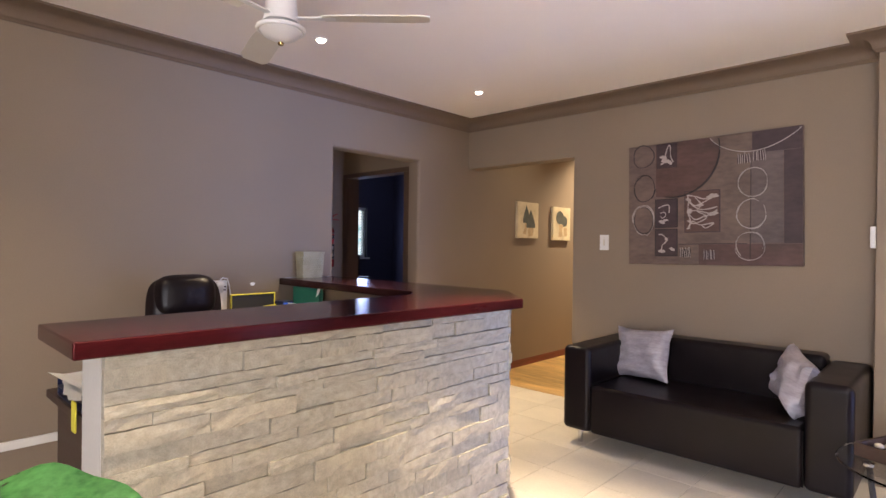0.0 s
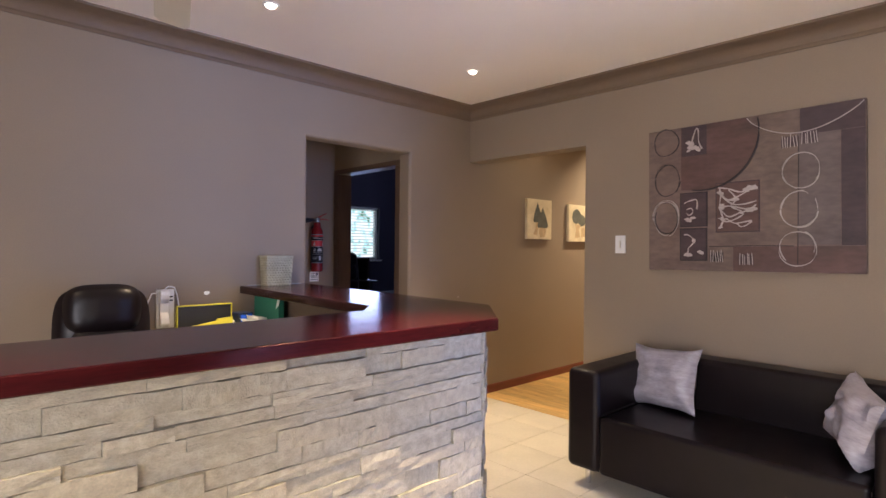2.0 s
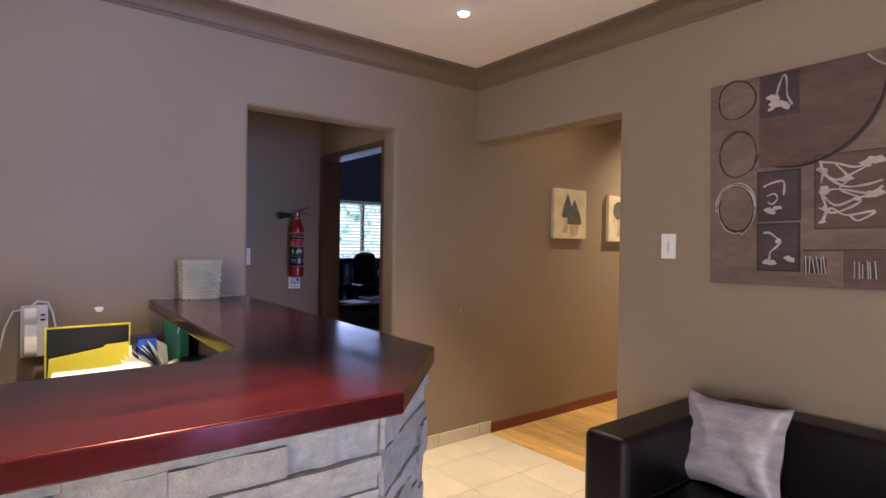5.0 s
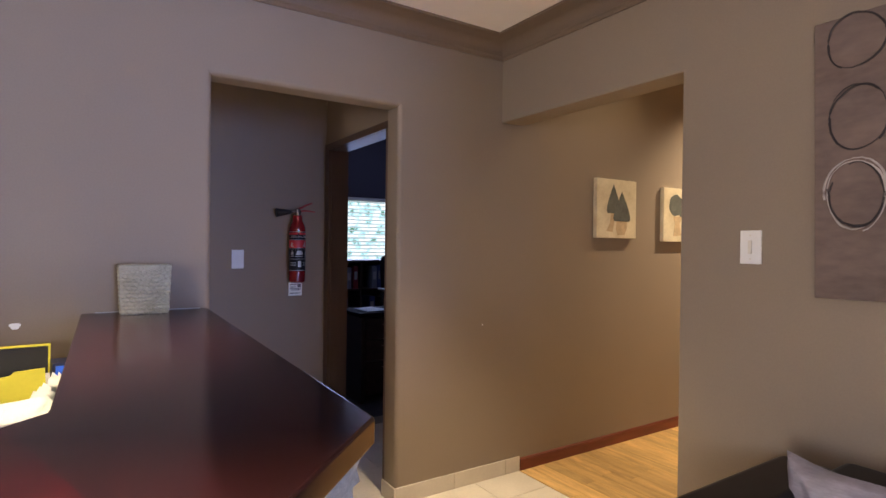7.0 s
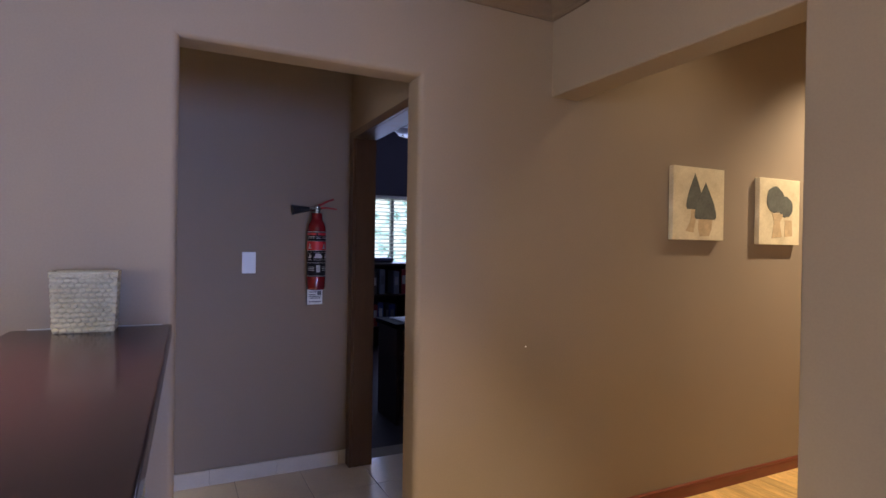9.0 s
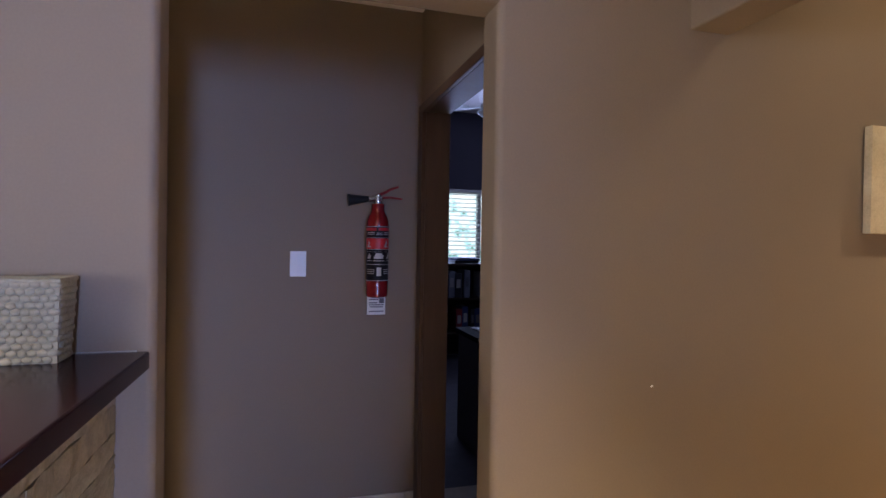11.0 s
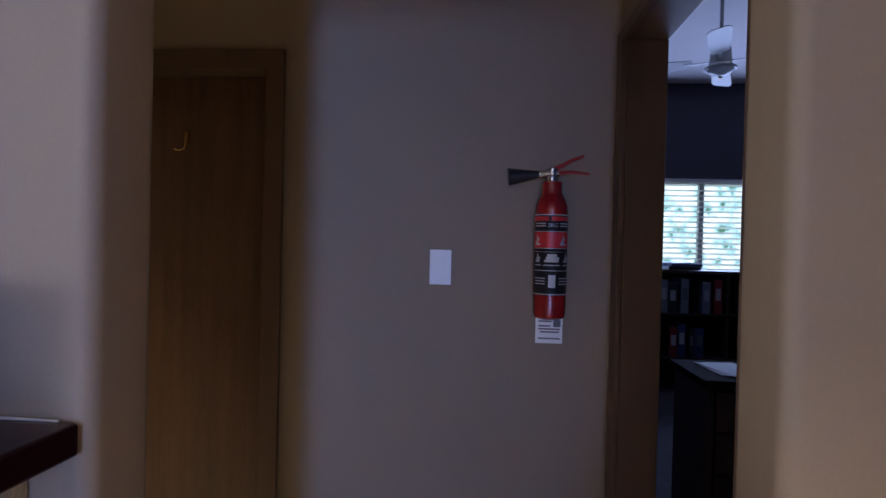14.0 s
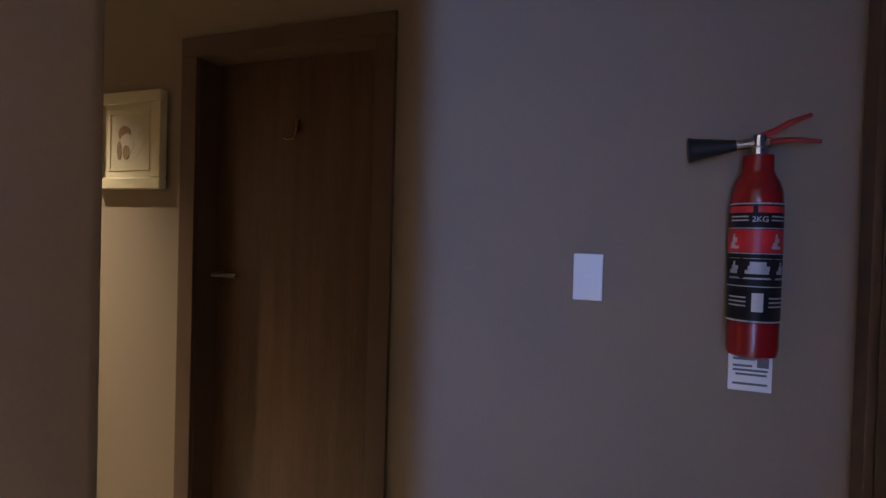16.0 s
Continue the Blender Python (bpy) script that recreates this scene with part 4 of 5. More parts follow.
# ---- ceiling fans ----


def ceiling_fan(label, at, ceiling_z, blades, start, material_bowl):
    t = thing("ceiling_fan", label, "ceiling fan", at)
    b = B()
    top = ceiling_z - at[2]
    lathe(b, [(0.0, top - 0.07), (0.035, top - 0.065), (0.055, top - 0.02), (0.058, top)], 24)
    part("canopy", b, WHITE, t)
    b = B()
    cyl(b, (0, 0, 0.10), (0, 0, top - 0.05), 0.012)
    part("downrod", b, WHITE, t)
    b = B()
    lathe(b, [(0.0, 0.165), (0.045, 0.160), (0.060, 0.140), (0.068, 0.045), (0.072, 0.040), (0.072, 0.032), (0.0, 0.031)], 28)
    part("motor", b, WHITE, t)
    b = B()
    lathe(b, [(0.0, -0.040), (0.030, -0.038), (0.066, -0.022), (0.084, -0.002), (0.080, 0.002), (0.062, -0.016), (0.028, -0.032), (0.0, -0.034)], 32)
    bowl = part("light_bowl", b, material_bowl, t, "clear ribbed glass light bowl")
    b = B()
    tube(b, [(0.090 * math.cos(2 * math.pi * k / 36), 0.090 * math.sin(2 * math.pi * k / 36), 0.006) for k in range(36)], 0.009, 8, True)
    part("bowl_rim", b, WHITE, bowl)
    b = B()
    lathe(b, [(0.0, -0.058), (0.010, -0.055), (0.012, -0.046), (0.0, -0.043)], 16)
    part("finial", b, BRASS, bowl, "small brass finial")
    for k in range(blades):
        a = radians(start + 360 * k / blades)
        rot = Matrix.Rotation(a, 4, "Z")
        b = B()
        prism(b, [(0.17, -0.05), (0.30, -0.062), (0.56, -0.066), (0.60, -0.045), (0.60, 0.045), (0.56, 0.066), (0.30, 0.062), (0.17, 0.05)], "z", -0.0025, 0.0025)
        bmesh.ops.transform(b, matrix=rot @ Matrix.Translation((0, 0, 0.055)) @ Matrix.Rotation(radians(11), 4, "X"), verts=b.verts[:])
        part("blade", b, OFFWHITE, t)
        b = B()
        bx(b, 0.05, 0.22, -0.014, 0.014, 0.050, 0.056, 0.002)
        bmesh.ops.transform(b, matrix=rot, verts=b.verts[:])
        part("blade_iron", b, WHITE, t)


ceiling_fan("white ceiling fan with a frosted glass light bowl", (-1.745, 0.915, 2.150), CEILING, 3, 43, LAMPGLASS)
ceiling_fan("white ceiling fan hanging in the dark office", (-6.2, 4.225, 2.475), 3.0, 4, -23, LAMPGLASS)

# ---- behind the counter: desk, chair and papers ----
desk = thing("desk", "dark wooden desk behind the reception counter", "desk")
b = B()
bx(b, -2.20, -1.48, 0.23, 1.74, 0.715, 0.745, 0.004)
part("desktop", b, DARKWOOD, desk)
for y in (0.26, 1.70):
    b = B()
    bx(b, -2.17, -1.50, y, y + 0.03, 0, 0.714, 0.003)
    part("end_panel", b, DARKWOOD, desk)
settle(desk, (-1.84, 1.0, 0))
shelf = thing("side_desk", "dark wooden side desk against the wall", "desk")
b = B()
bx(b, -3.175, -2.42, 1.24, 1.92, 0.715, 0.745, 0.004)
part("desktop", b, DARKWOOD, shelf)
for y in (1.25, 1.88):
    b = B()
    bx(b, -3.16, -2.45, y, y + 0.03, 0, 0.714, 0.003)
    part("end_panel", b, DARKWOOD, shelf)
settle(shelf, (-2.85, 1.58, 0))

ch = thing("office_chair", "black padded leather executive office chair", "office chair", (-2.66, 0.925, 0), -10)
def pad(parent, name, x, z0, z1, half, thick, lean, power=3.5):
    """A stuffed upright pad facing +x with rounded shoulders."""
    b = B()
    n = 20
    zc, zh = (z0 + z1) / 2, (z1 - z0) / 2
    sheets = []
    for sgn in (1, -1):
        g = []
        for i in range(n + 1):
            row = []
            for j in range(n + 1):
                u, v = 2 * i / n - 1, 2 * j / n - 1
                if sgn < 0 and (i in (0, n) or j in (0, n)):
                    row.append(sheets[0][i][j])
                    continue
                k = (abs(u) ** power + abs(v) ** power) ** (1 / power) or 1.0
                m2 = max(abs(u), abs(v)) / k
                uu, vv = u * m2, v * m2
                r = min(1.0, (abs(uu) ** power + abs(vv) ** power) ** (1 / power))
                th = thick / 2 * (1 - r ** 3) ** 0.5 if r < 1 else 0.0
                th *= 1 + 0.06 * noise.noise((uu * 3, vv * 3, z0 * 9))
                row.append(b.verts.new((x + sgn * th - lean * (zc + vv * zh - 0.6), uu * half, zc + vv * zh)))
            g.append(row)
        sheets.append(g)
    for k, g in enumerate(sheets):
        for i in range(n):
            for j in range(n):
                q = (g[i][j], g[i + 1][j], g[i + 1][j + 1], g[i][j + 1])
                b.faces.new(q if k == 0 else tuple(reversed(q)))
    return part(name, b, LEATHER, parent)


pad(ch, "backrest", -0.04, 0.50, 1.108, 0.188, 0.13, 0.14, 5.0)
pad(ch, "headrest", -0.002, 0.905, 1.125, 0.150, 0.115, 0.14, 3.6)
pad(ch, "back_pad", 0.004, 0.70, 0.945, 0.132, 0.10, 0.14, 4.0)
pad(ch, "lumbar_pad", 0.006, 0.52, 0.71, 0.140, 0.10, 0.14, 4.0)
b = B()
bx(b, 0.0, 0.50, -0.25, 0.25, 0.44, 0.54, 0.04, 4)
part("seat", b, LEATHER, ch)
for y in (-0.29, 0.25):
    b = B()
    bx(b, 0.05, 0.32, y, y + 0.045, 0.66, 0.70, 0.015, 3)
    bx(b, 0.14, 0.18, y + 0.008, y + 0.037, 0.46, 0.66, 0.006)
    part("armrest", b, BLACK, ch)
b = B()
cyl(b, (0.22, 0, 0.09), (0.22, 0, 0.44), 0.028)
part("gas_lift", b, CHROME, ch)
for k in range(5):
    a = radians(72 * k)
    b = B()
    tube(b, [(0.22, 0, 0.10), (0.22 + 0.28 * math.cos(a), 0.28 * math.sin(a), 0.065)], lambda t: 0.024 - 0.008 * t)
    foot = part("base_arm", b, BLACK, ch)
    b = B()
    cyl(b, (0.22 + 0.28 * math.cos(a), 0.28 * math.sin(a) - 0.02, 0.028), (0.22 + 0.28 * math.cos(a), 0.28 * math.sin(a) + 0.02, 0.028), 0.028)
    part("castor", b, BLACK, foot)

ph = thing("wall_intercom", "white plastic wall intercom handset with a looped cord", "intercom", (XW, 1.33, 0.84))
b = B()
bx(b, 0.0, 0.022, -0.046, 0.046, 0.0, 0.215, 0.006)
unit = part("wall_unit", b, WHITE, ph)
b = B()
prism(b, [(0.022, 0.01), (0.055, 0.01), (0.062, 0.03), (0.058, 0.06), (0.042, 0.09), (0.042, 0.14), (0.056, 0.165), (0.060, 0.19), (0.052, 0.21), (0.022, 0.21)], "y", -0.036, 0.010, 0.006)
part("handset", b, WHITE, ph)
for z in (0.15, 0.17):
    b = B()
    bx(b, 0.022, 0.026, 0.020, 0.036, z, z + 0.008, 0.001)
    part("button", b, BLACK, unit, "small dark button")
b = B()
tube(b, [(0.03, -0.03, 0.20), (0.02, -0.07, 0.195), (0.015, -0.095, 0.13), (0.015, -0.115, 0.03), (0.02, -0.13, -0.09)], 0.004)
tube(b, [(0.03, -0.02, 0.205), (0.03, 0.01, 0.232), (0.02, 0.045, 0.225), (0.012, 0.062, 0.18), (0.012, 0.072, 0.12)], 0.004)
part("cord", b, WHITE, ph)
pl = thing("wall_chip", "pale chip of bare filler in the wall paint", "paint chip", (XW, 1.56, 1.022))
b = B()
prism(b, [(0.016 * (1 + 0.25 * math.sin(3 * a)) * math.cos(a), 0.014 * (1 + 0.2 * math.cos(2 * a)) * math.sin(a)) for a in [2 * math.pi * k / 14 for k in range(14)]], "x", -0.002, 0.0015)
part("filler", b, PAPER, pl)
pl2 = thing("wall_chip", "tiny pale nick in the wall paint beside the hall", "paint chip", (XW, 3.646, 0.883))
b = B()
prism(b, [(0.0045 * (1 + 0.3 * math.sin(2 * a)) * math.cos(a), 0.004 * math.sin(a)) for a in [2 * math.pi * k / 9 for k in range(9)]], "x", -0.002, 0.0012)
part("filler", b, PAPER, pl2)

# letter tray frame with a yellow rim, a yellow folder, papers, files
tr = thing("letter_stand", "upright black document stand with a bright yellow rim", "document holder", (-3.10, 1.515, 0.746))
b = B()
bx(b, -0.008, 0.0, -0.148, 0.148, 0.0, 0.215)
part("back_panel", b, BLACK, tr)
for y0, y1, z0, z1 in ((-0.153, -0.147, 0, 0.221), (0.147, 0.153, 0, 0.221), (-0.147, 0.147, 0.215, 0.221), (-0.147, 0.147, 0.0, 0.006)):
    b = B()
    bx(b, -0.012, 0.006, y0, y1, z0, z1)
    part("rim", b, YELLOW, tr)
fo = thing("folder", "bright yellow card folder leaning in a stand", "folder", (-3.06, 1.51, 0.746))
b = B()
prism(b, [(-0.14, 0.0), (0.15, 0.0), (0.145, 0.145), (0.06, 0.14), (0.05, 0.128), (-0.135, 0.10)], "x", -0.003, 0.004)
part("cover", b, YELLOW, fo)
b = B()
prism(b, [(-0.10, 0.02), (0.165, 0.02), (0.158, 0.125), (0.02, 0.12)], "x", -0.010, -0.004)
part("papers", b, PAPER, fo)
gf = thing("lever_arch_file", "dark green card file standing upright", "file", (-2.93, 1.80, 0.746), 0)
b = B()
bx(b, -0.16, 0.15, 0.0, 0.035, 0, 0.255, 0.003)
part("cover", b, GREEN, gf)
b = B()
prism(b, [(0.125, 0.20), (0.150, 0.272), (0.175, 0.262), (0.158, 0.225)], "y", -0.004, -0.002)
part("paper_tag", b, PAPER, gf, "white paper tag on the corner")
dp = thing("telephone", "black desk telephone with a handset in its cradle", "telephone", (-2.60, 1.80, 0.746), 12)
b = B()
prism(b, [(-0.09, 0.0), (0.09, 0.0), (0.09, 0.03), (-0.09, 0.085)], "y", -0.10, 0.10, 0.008)
part("body", b, BLACK, dp)
b = B()
tube(b, [(-0.02, -0.09, 0.105), (-0.02, -0.05, 0.120), (-0.02, 0.0, 0.124), (-0.02, 0.05, 0.120), (-0.02, 0.09, 0.105)], 0.017, 12)
cyl(b, (-0.02, -0.085, 0.07), (-0.02, -0.085, 0.11), 0.026)
cyl(b, (-0.02, 0.085, 0.07), (-0.02, 0.085, 0.11), 0.026)
part("handset", b, BLACK, dp)
b = B()
tube(b, [(-0.02, -0.11, 0.10), (-0.06, -0.16, 0.05), (-0.02, -0.20, 0.012), (0.08, -0.17, 0.010)], 0.004)
part("cord", b, BLACK, dp)
bl = thing("paper_box", "small bright blue printed carton", "carton", (-3.07, 1.715, 0.746), 8)
b = B()
bx(b, -0.05, 0.05, -0.045, 0.045, 0, 0.165, 0.002)
part("carton", b, NAVY, bl)
b = B()
bx(b, 0.0495, 0.0512, -0.036, 0.036, 0.05, 0.155)
part("printed_panel", b, BLUE, bl, "", False)
rng = random.Random(11)
def sheet(parent, w, h, bend, m, name="sheet"):
    """A paper page from its bound edge at y = 0, rising by a bend towards its free edge."""
    b = B()
    g = [[b.verts.new(((i / 3 - 0.5) * w, h * j / 8, bend * (j / 8) ** 2 + 0.002 * math.sin(2.1 * i))) for j in range(9)] for i in range(4)]
    for i in range(3):
        for j in range(8):
            b.faces.new((g[i][j], g[i + 1][j], g[i + 1][j + 1], g[i][j + 1]))
    bmesh.ops.solidify(b, geom=b.faces[:], thickness=0.0012)
    bmesh.ops.transform(b, matrix=m, verts=b.verts[:])
    part(name, b, PAPER, parent)


st = thing("paper_stack", "loose untidy stack of white papers on a teal folder", "papers", (-2.74, 1.52, 0.746))
b = B()
bx(b, -0.17, 0.16, -0.20, 0.16, 0, 0.012, 0.002)
part("folder", b, TEAL, st, "thin teal card folder")
for k in range(14):
    sheet(st, 0.24, 0.297, 0.010 + 0.005 * (k % 3), pose(rng.uniform(-0.03, 0.03), -0.15 + rng.uniform(-0.02, 0.03), 0.014 + 0.0056 * k, 0, 0, rng.uniform(-14, 14)))
bk2 = thing("open_book", "open ring bound book with white pages fanned out", "book", (-2.95, 1.772, 0.746))
b = B()
bx(b, -0.10, 0.10, -0.02, 0.016, 0, 0.022, 0.006)
part("spine", b, BLACK, bk2)
for k, a in enumerate((100, 106, 112, 118, 124, 130, 135, 140, 145, 149, 153, 157, 160, 163, 166, 169)):
    sheet(bk2, 0.20, rng.uniform(0.12, 0.15), rng.uniform(-0.01, 0.02), pose(rng.uniform(-0.01, 0.01), 0.004 - 0.0012 * k, 0.022, a, rng.uniform(-2, 2), rng.uniform(-3, 3)))
wp = thing("papers_in_tray", "white papers spilling from a navy desk tray", "letter tray", (-1.92, 0.36, 0.746))
b = B()
for k, z in enumerate((0.0, 0.030)):
    bx(b, -0.16, 0.16, -0.12, 0.12, z, z + 0.006, 0.002)
    bx(b, -0.16, -0.154, -0.12, 0.12, z, z + 0.028, 0.002)
    bx(b, 0.154, 0.16, -0.12, 0.12, z, z + 0.028, 0.002)
part("tray", b, NAVY, wp)
for k in range(4):
    b = B()
    g = [[b.verts.new(((i / 6 - 0.5) * 0.27, (j / 6 - 0.5) * 0.16, 0.0)) for j in range(7)] for i in range(7)]
    for i in range(7):
        for j in range(7):
            g[i][j].co.z = 0.040 + 0.005 * k + (0.02 + 0.01 * k) * max(0, 0.35 - j / 6) - 0.03 * max(0, i / 6 - 0.6) + (0.03 if k == 3 else 0) * max(0, (0.5 - i / 6))
    for i in range(6):
        for j in range(6):
            b.faces.new((g[i][j], g[i + 1][j], g[i + 1][j + 1], g[i][j + 1]))
    bmesh.ops.solidify(b, geom=b.faces[:], thickness=0.002)
    bmesh.ops.transform(b, matrix=pose(rng.uniform(-0.05, 0.03), -0.035 + rng.uniform(-0.03, 0.0), 0, 0, 0, rng.uniform(-16, 16)), verts=b.verts[:])
    part("sheet", b, PAPER, wp)
b = B()
bx(b, 0.145, 0.185, -0.145, -0.140, -0.05, 0.045)
part("sticky_note", b, YELLOW, wp, "yellow paper tab hanging down")

# ---- glass side table ----
gt = thing("side_table", "round glass side table with dark metal legs", "side table", (0.24, 2.62, 0))
b = B()
lathe(b, [(0.0, 0.436), (0.352, 0.436), (0.358, 0.441), (0.352, 0.446), (0.0, 0.446)], 48)
part("glass_top", b, GLASS, gt, "clear glass top")
for k in range(3):
    a = radians(120 * k + 195)
    b = B()
    tube(b, [(0.26 * math.cos(a), 0.26 * math.sin(a), 0.0), (0.22 * math.cos(a), 0.22 * math.sin(a), 0.2), (0.25 * math.cos(a), 0.25 * math.sin(a), 0.435)], 0.011)
    part("leg", b, BLACK, gt)
b = B()
lathe(b, [(0.0, 0.424), (0.02, 0.424), (0.02, 0.4355), (0.0, 0.4355)], 16, at=(-0.24, -0.08, 0))
part("fixing_disc", b, CHROME, gt)
tb = thing("pebble_tray", "dark square wooden tray of pale pebbles", "tray", (0.13, 2.66, 0.447), -24)
for x0, x1, y0, y1 in ((-0.14, 0.14, -0.14, -0.125), (-0.14, 0.14, 0.125, 0.14), (-0.14, -0.125, -0.125, 0.125), (0.125, 0.14, -0.125, 0.125)):
    b = B()
    bx(b, x0, x1, y0, y1, 0, 0.055, 0.003)
    part("side", b, DARKWOOD, tb)
b = B()
bx(b, -0.125, 0.125, -0.125, 0.125, 0.0, 0.012)
part("bottom", b, DARKWOOD, tb)
PEB = mat("pale_pebble", (0.55, 0.49, 0.38), 0.5, 0.2, 20, 60, 0.1)
for k in range(22):
    b = B()
    bmesh.ops.create_icosphere(b, subdivisions=2, radius=1, matrix=pose(rng.uniform(-0.10, 0.10), rng.uniform(-0.10, 0.10), 0.026 + 0.012 * (k % 2), 0, 0, rng.uniform(0, 180)) @ Matrix.Diagonal((rng.uniform(0.018, 0.03), 0.018, 0.013, 1)))
    part("pebble", b, PEB, tb)

# ---- pot plant beside the counter ----
pn = thing("pot_plant", "broad leaved green plant in a dark pot beside the counter", "pot plant", (-0.78, -0.22, 0))
b = B()
lathe(b, [(0.10, 0.0), (0.12, 0.02), (0.15, 0.30), (0.165, 0.31), (0.165, 0.34), (0.145, 0.34), (0.14, 0.30), (0.0, 0.29)], 32)
part("pot", b, BLACK, pn)
b = B()
lathe(b, [(0.0, 0.292), (0.138, 0.302), (0.0, 0.325)], 24)
part("soil", b, SOIL, pn)


def leaf(parent, base, az, tilt, length, width, stem_top, seed):
    base, top = Vector(base), Vector(stem_top)
    b = B()
    mid = base.lerp(top, 0.5) + Vector((0, 0, 0.04))
    tube(b, [base, mid, top], lambda t: 0.007 - 0.003 * t)
    stem = part("stem", b, LEAF, parent)
    b = B()
    n, m2 = 14, 6
    grid = []
    for i in range(n + 1):
        t = i / n
        w = width * (math.sin(math.pi * t ** 0.75) ** 0.8) * (1 - 0.15 * t) + 0.001
        row = []
        for j in range(-m2, m2 + 1):
            s = j / m2
            x = length * t
            z = -0.9 * length * (t * tilt) ** 2 * 0.6 + 0.18 * abs(s) * w - 0.06 * w * math.cos(6 * t) * s * s + 0.006 * math.sin(14 * t + seed) * abs(s)
            row.append(b.verts.new((x, s * w, z)))
        grid.append(row)
    for i in range(n):
        for j in range(2 * m2):
            b.faces.new((grid[i][j], grid[i + 1][j], grid[i + 1][j + 1], grid[i][j + 1]))
    bmesh.ops.solidify(b, geom=b.faces[:], thickness=0.0012)
    bmesh.ops.transform(b, matrix=Matrix.Translation(top) @ Matrix.Rotation(radians(az), 4, "Z") @ Matrix.Rotation(radians(-tilt * 10), 4, "Y"), verts=b.verts[:])
    part("leaf_blade", b, LEAF, parent)


LEAVES = [(70, 0.5, 0.34, 0.10, (-0.06, 0.03, 0.62)), (150, 0.6, 0.32, 0.09, (-0.08, -0.03, 0.60)), (240, 0.7, 0.32, 0.09, (-0.02, -0.08, 0.56)), (320, 0.7, 0.30, 0.09, (0.05, -0.06, 0.52)),
          (20, 0.6, 0.30, 0.09, (0.05, 0.03, 0.50)), (105, 0.4, 0.30, 0.09, (0.0, 0.06, 0.55))]
for i, (az, tilt, ln, wd, topp) in enumerate(LEAVES):
    leaf(pn, (0.02 * math.cos(i), 0.02 * math.sin(i), 0.31), az, tilt, ln, wd, topp, i)
leaf(pn, (0.0, 0.01, 0.31), 50, 0.15, 0.34, 0.115, (-0.10, 0.03, 0.88), 21)

# ---- office seen through the doorway ----
wd = tagged(new("window_1"), "wide office window with pale horizontal blinds against trees", "window", "", "structure")
for y0, y1, z0, z1 in ((WY0, WY1, WZ1 - 0.05, WZ1), (WY0, WY1, WZ0, WZ0 + 0.05), (WY0, WY0 + 0.05, WZ0 + 0.05, WZ1 - 0.05), (WY1 - 0.05, WY1, WZ0 + 0.05, WZ1 - 0.05),
                       (4.93, 4.98, WZ0 + 0.05, WZ1 - 0.05), (5.78, 5.83, WZ0 + 0.05, WZ1 - 0.05)):
    b = B()
    bx(b, -8.43, -8.37, y0, y1, z0, z1, 0.004)
    part("window_frame", b, WHITE, wd)
b = B()
bx(b, -8.38, -8.24, WY0 - 0.03, WY1 + 0.03, WZ0 - 0.03, WZ0 - 0.002, 0.004)
part("window_sill", b, WHITE, wd)
bd = thing("window_blind", "pale horizontal slatted blind half open over the window", "blind", (-8.33, 5.285, WZ1 - 0.04))
b = B()
bx(b, -0.02, 0.03, -1.30, 1.30, 0.0, 0.035, 0.003)
part("head_rail", b, WHITE, bd)
sl = B()
bx(sl, -0.024, 0.024, -1.29, 1.29, -0.0012, 0.0012)
slat_mesh = mesh_of("slat", sl, SLAT)
for k in range(17):
    o = new("slat", slat_mesh)
    o.parent = bd
    o.matrix_local = pose(0.0, 0, -0.03 - 0.054 * k, 0, 24, 0)
for y in (-0.9, 0.0, 0.9):
    b = B()
    tube(b, [(0.026, y, 0.0), (0.026, y, -0.92)], 0.0015, 5)
    part("cord", b, WHITE, bd)

BACK = bpy.data.materials.new("garden_backdrop")
BACK.use_nodes = True
nt = BACK.node_tree
em = nt.nodes.new("ShaderNodeEmission")
co = nt.nodes.new("ShaderNodeTexCoord")
nz = nt.nodes.new("ShaderNodeTexNoise")
nz.inputs["Scale"].default_value, nz.inputs["Detail"].default_value = 5.5, 10
rp = nt.nodes.new("ShaderNodeValToRGB")
rp.color_ramp.elements[0].position, rp.color_ramp.elements[0].color = 0.34, (0.10, 0.22, 0.15, 1)
rp.color_ramp.elements[1].position, rp.color_ramp.elements[1].color = 0.56, (0.92, 0.97, 1.0, 1)
mid = rp.color_ramp.elements.new(0.43)
mid.color = (0.45, 0.72, 0.80, 1)
em.inputs["Strength"].default_value = 1.45
nt.links.new(co.outputs["Object"], nz.inputs["Vector"])
nt.links.new(nz.outputs["Fac"], rp.inputs[0])
nt.links.new(rp.outputs[0], em.inputs["Color"])
nt.links.new(em.outputs[0], nt.nodes["Material Output"].inputs["Surface"])
bm = B()
bx(bm, -11.6, -11.5, 0.5, 11.0, -0.5, 5.0)
solid("backdrop", bm, BACK, "bright sunlit garden foliage beyond the window", "backdrop", "structure")

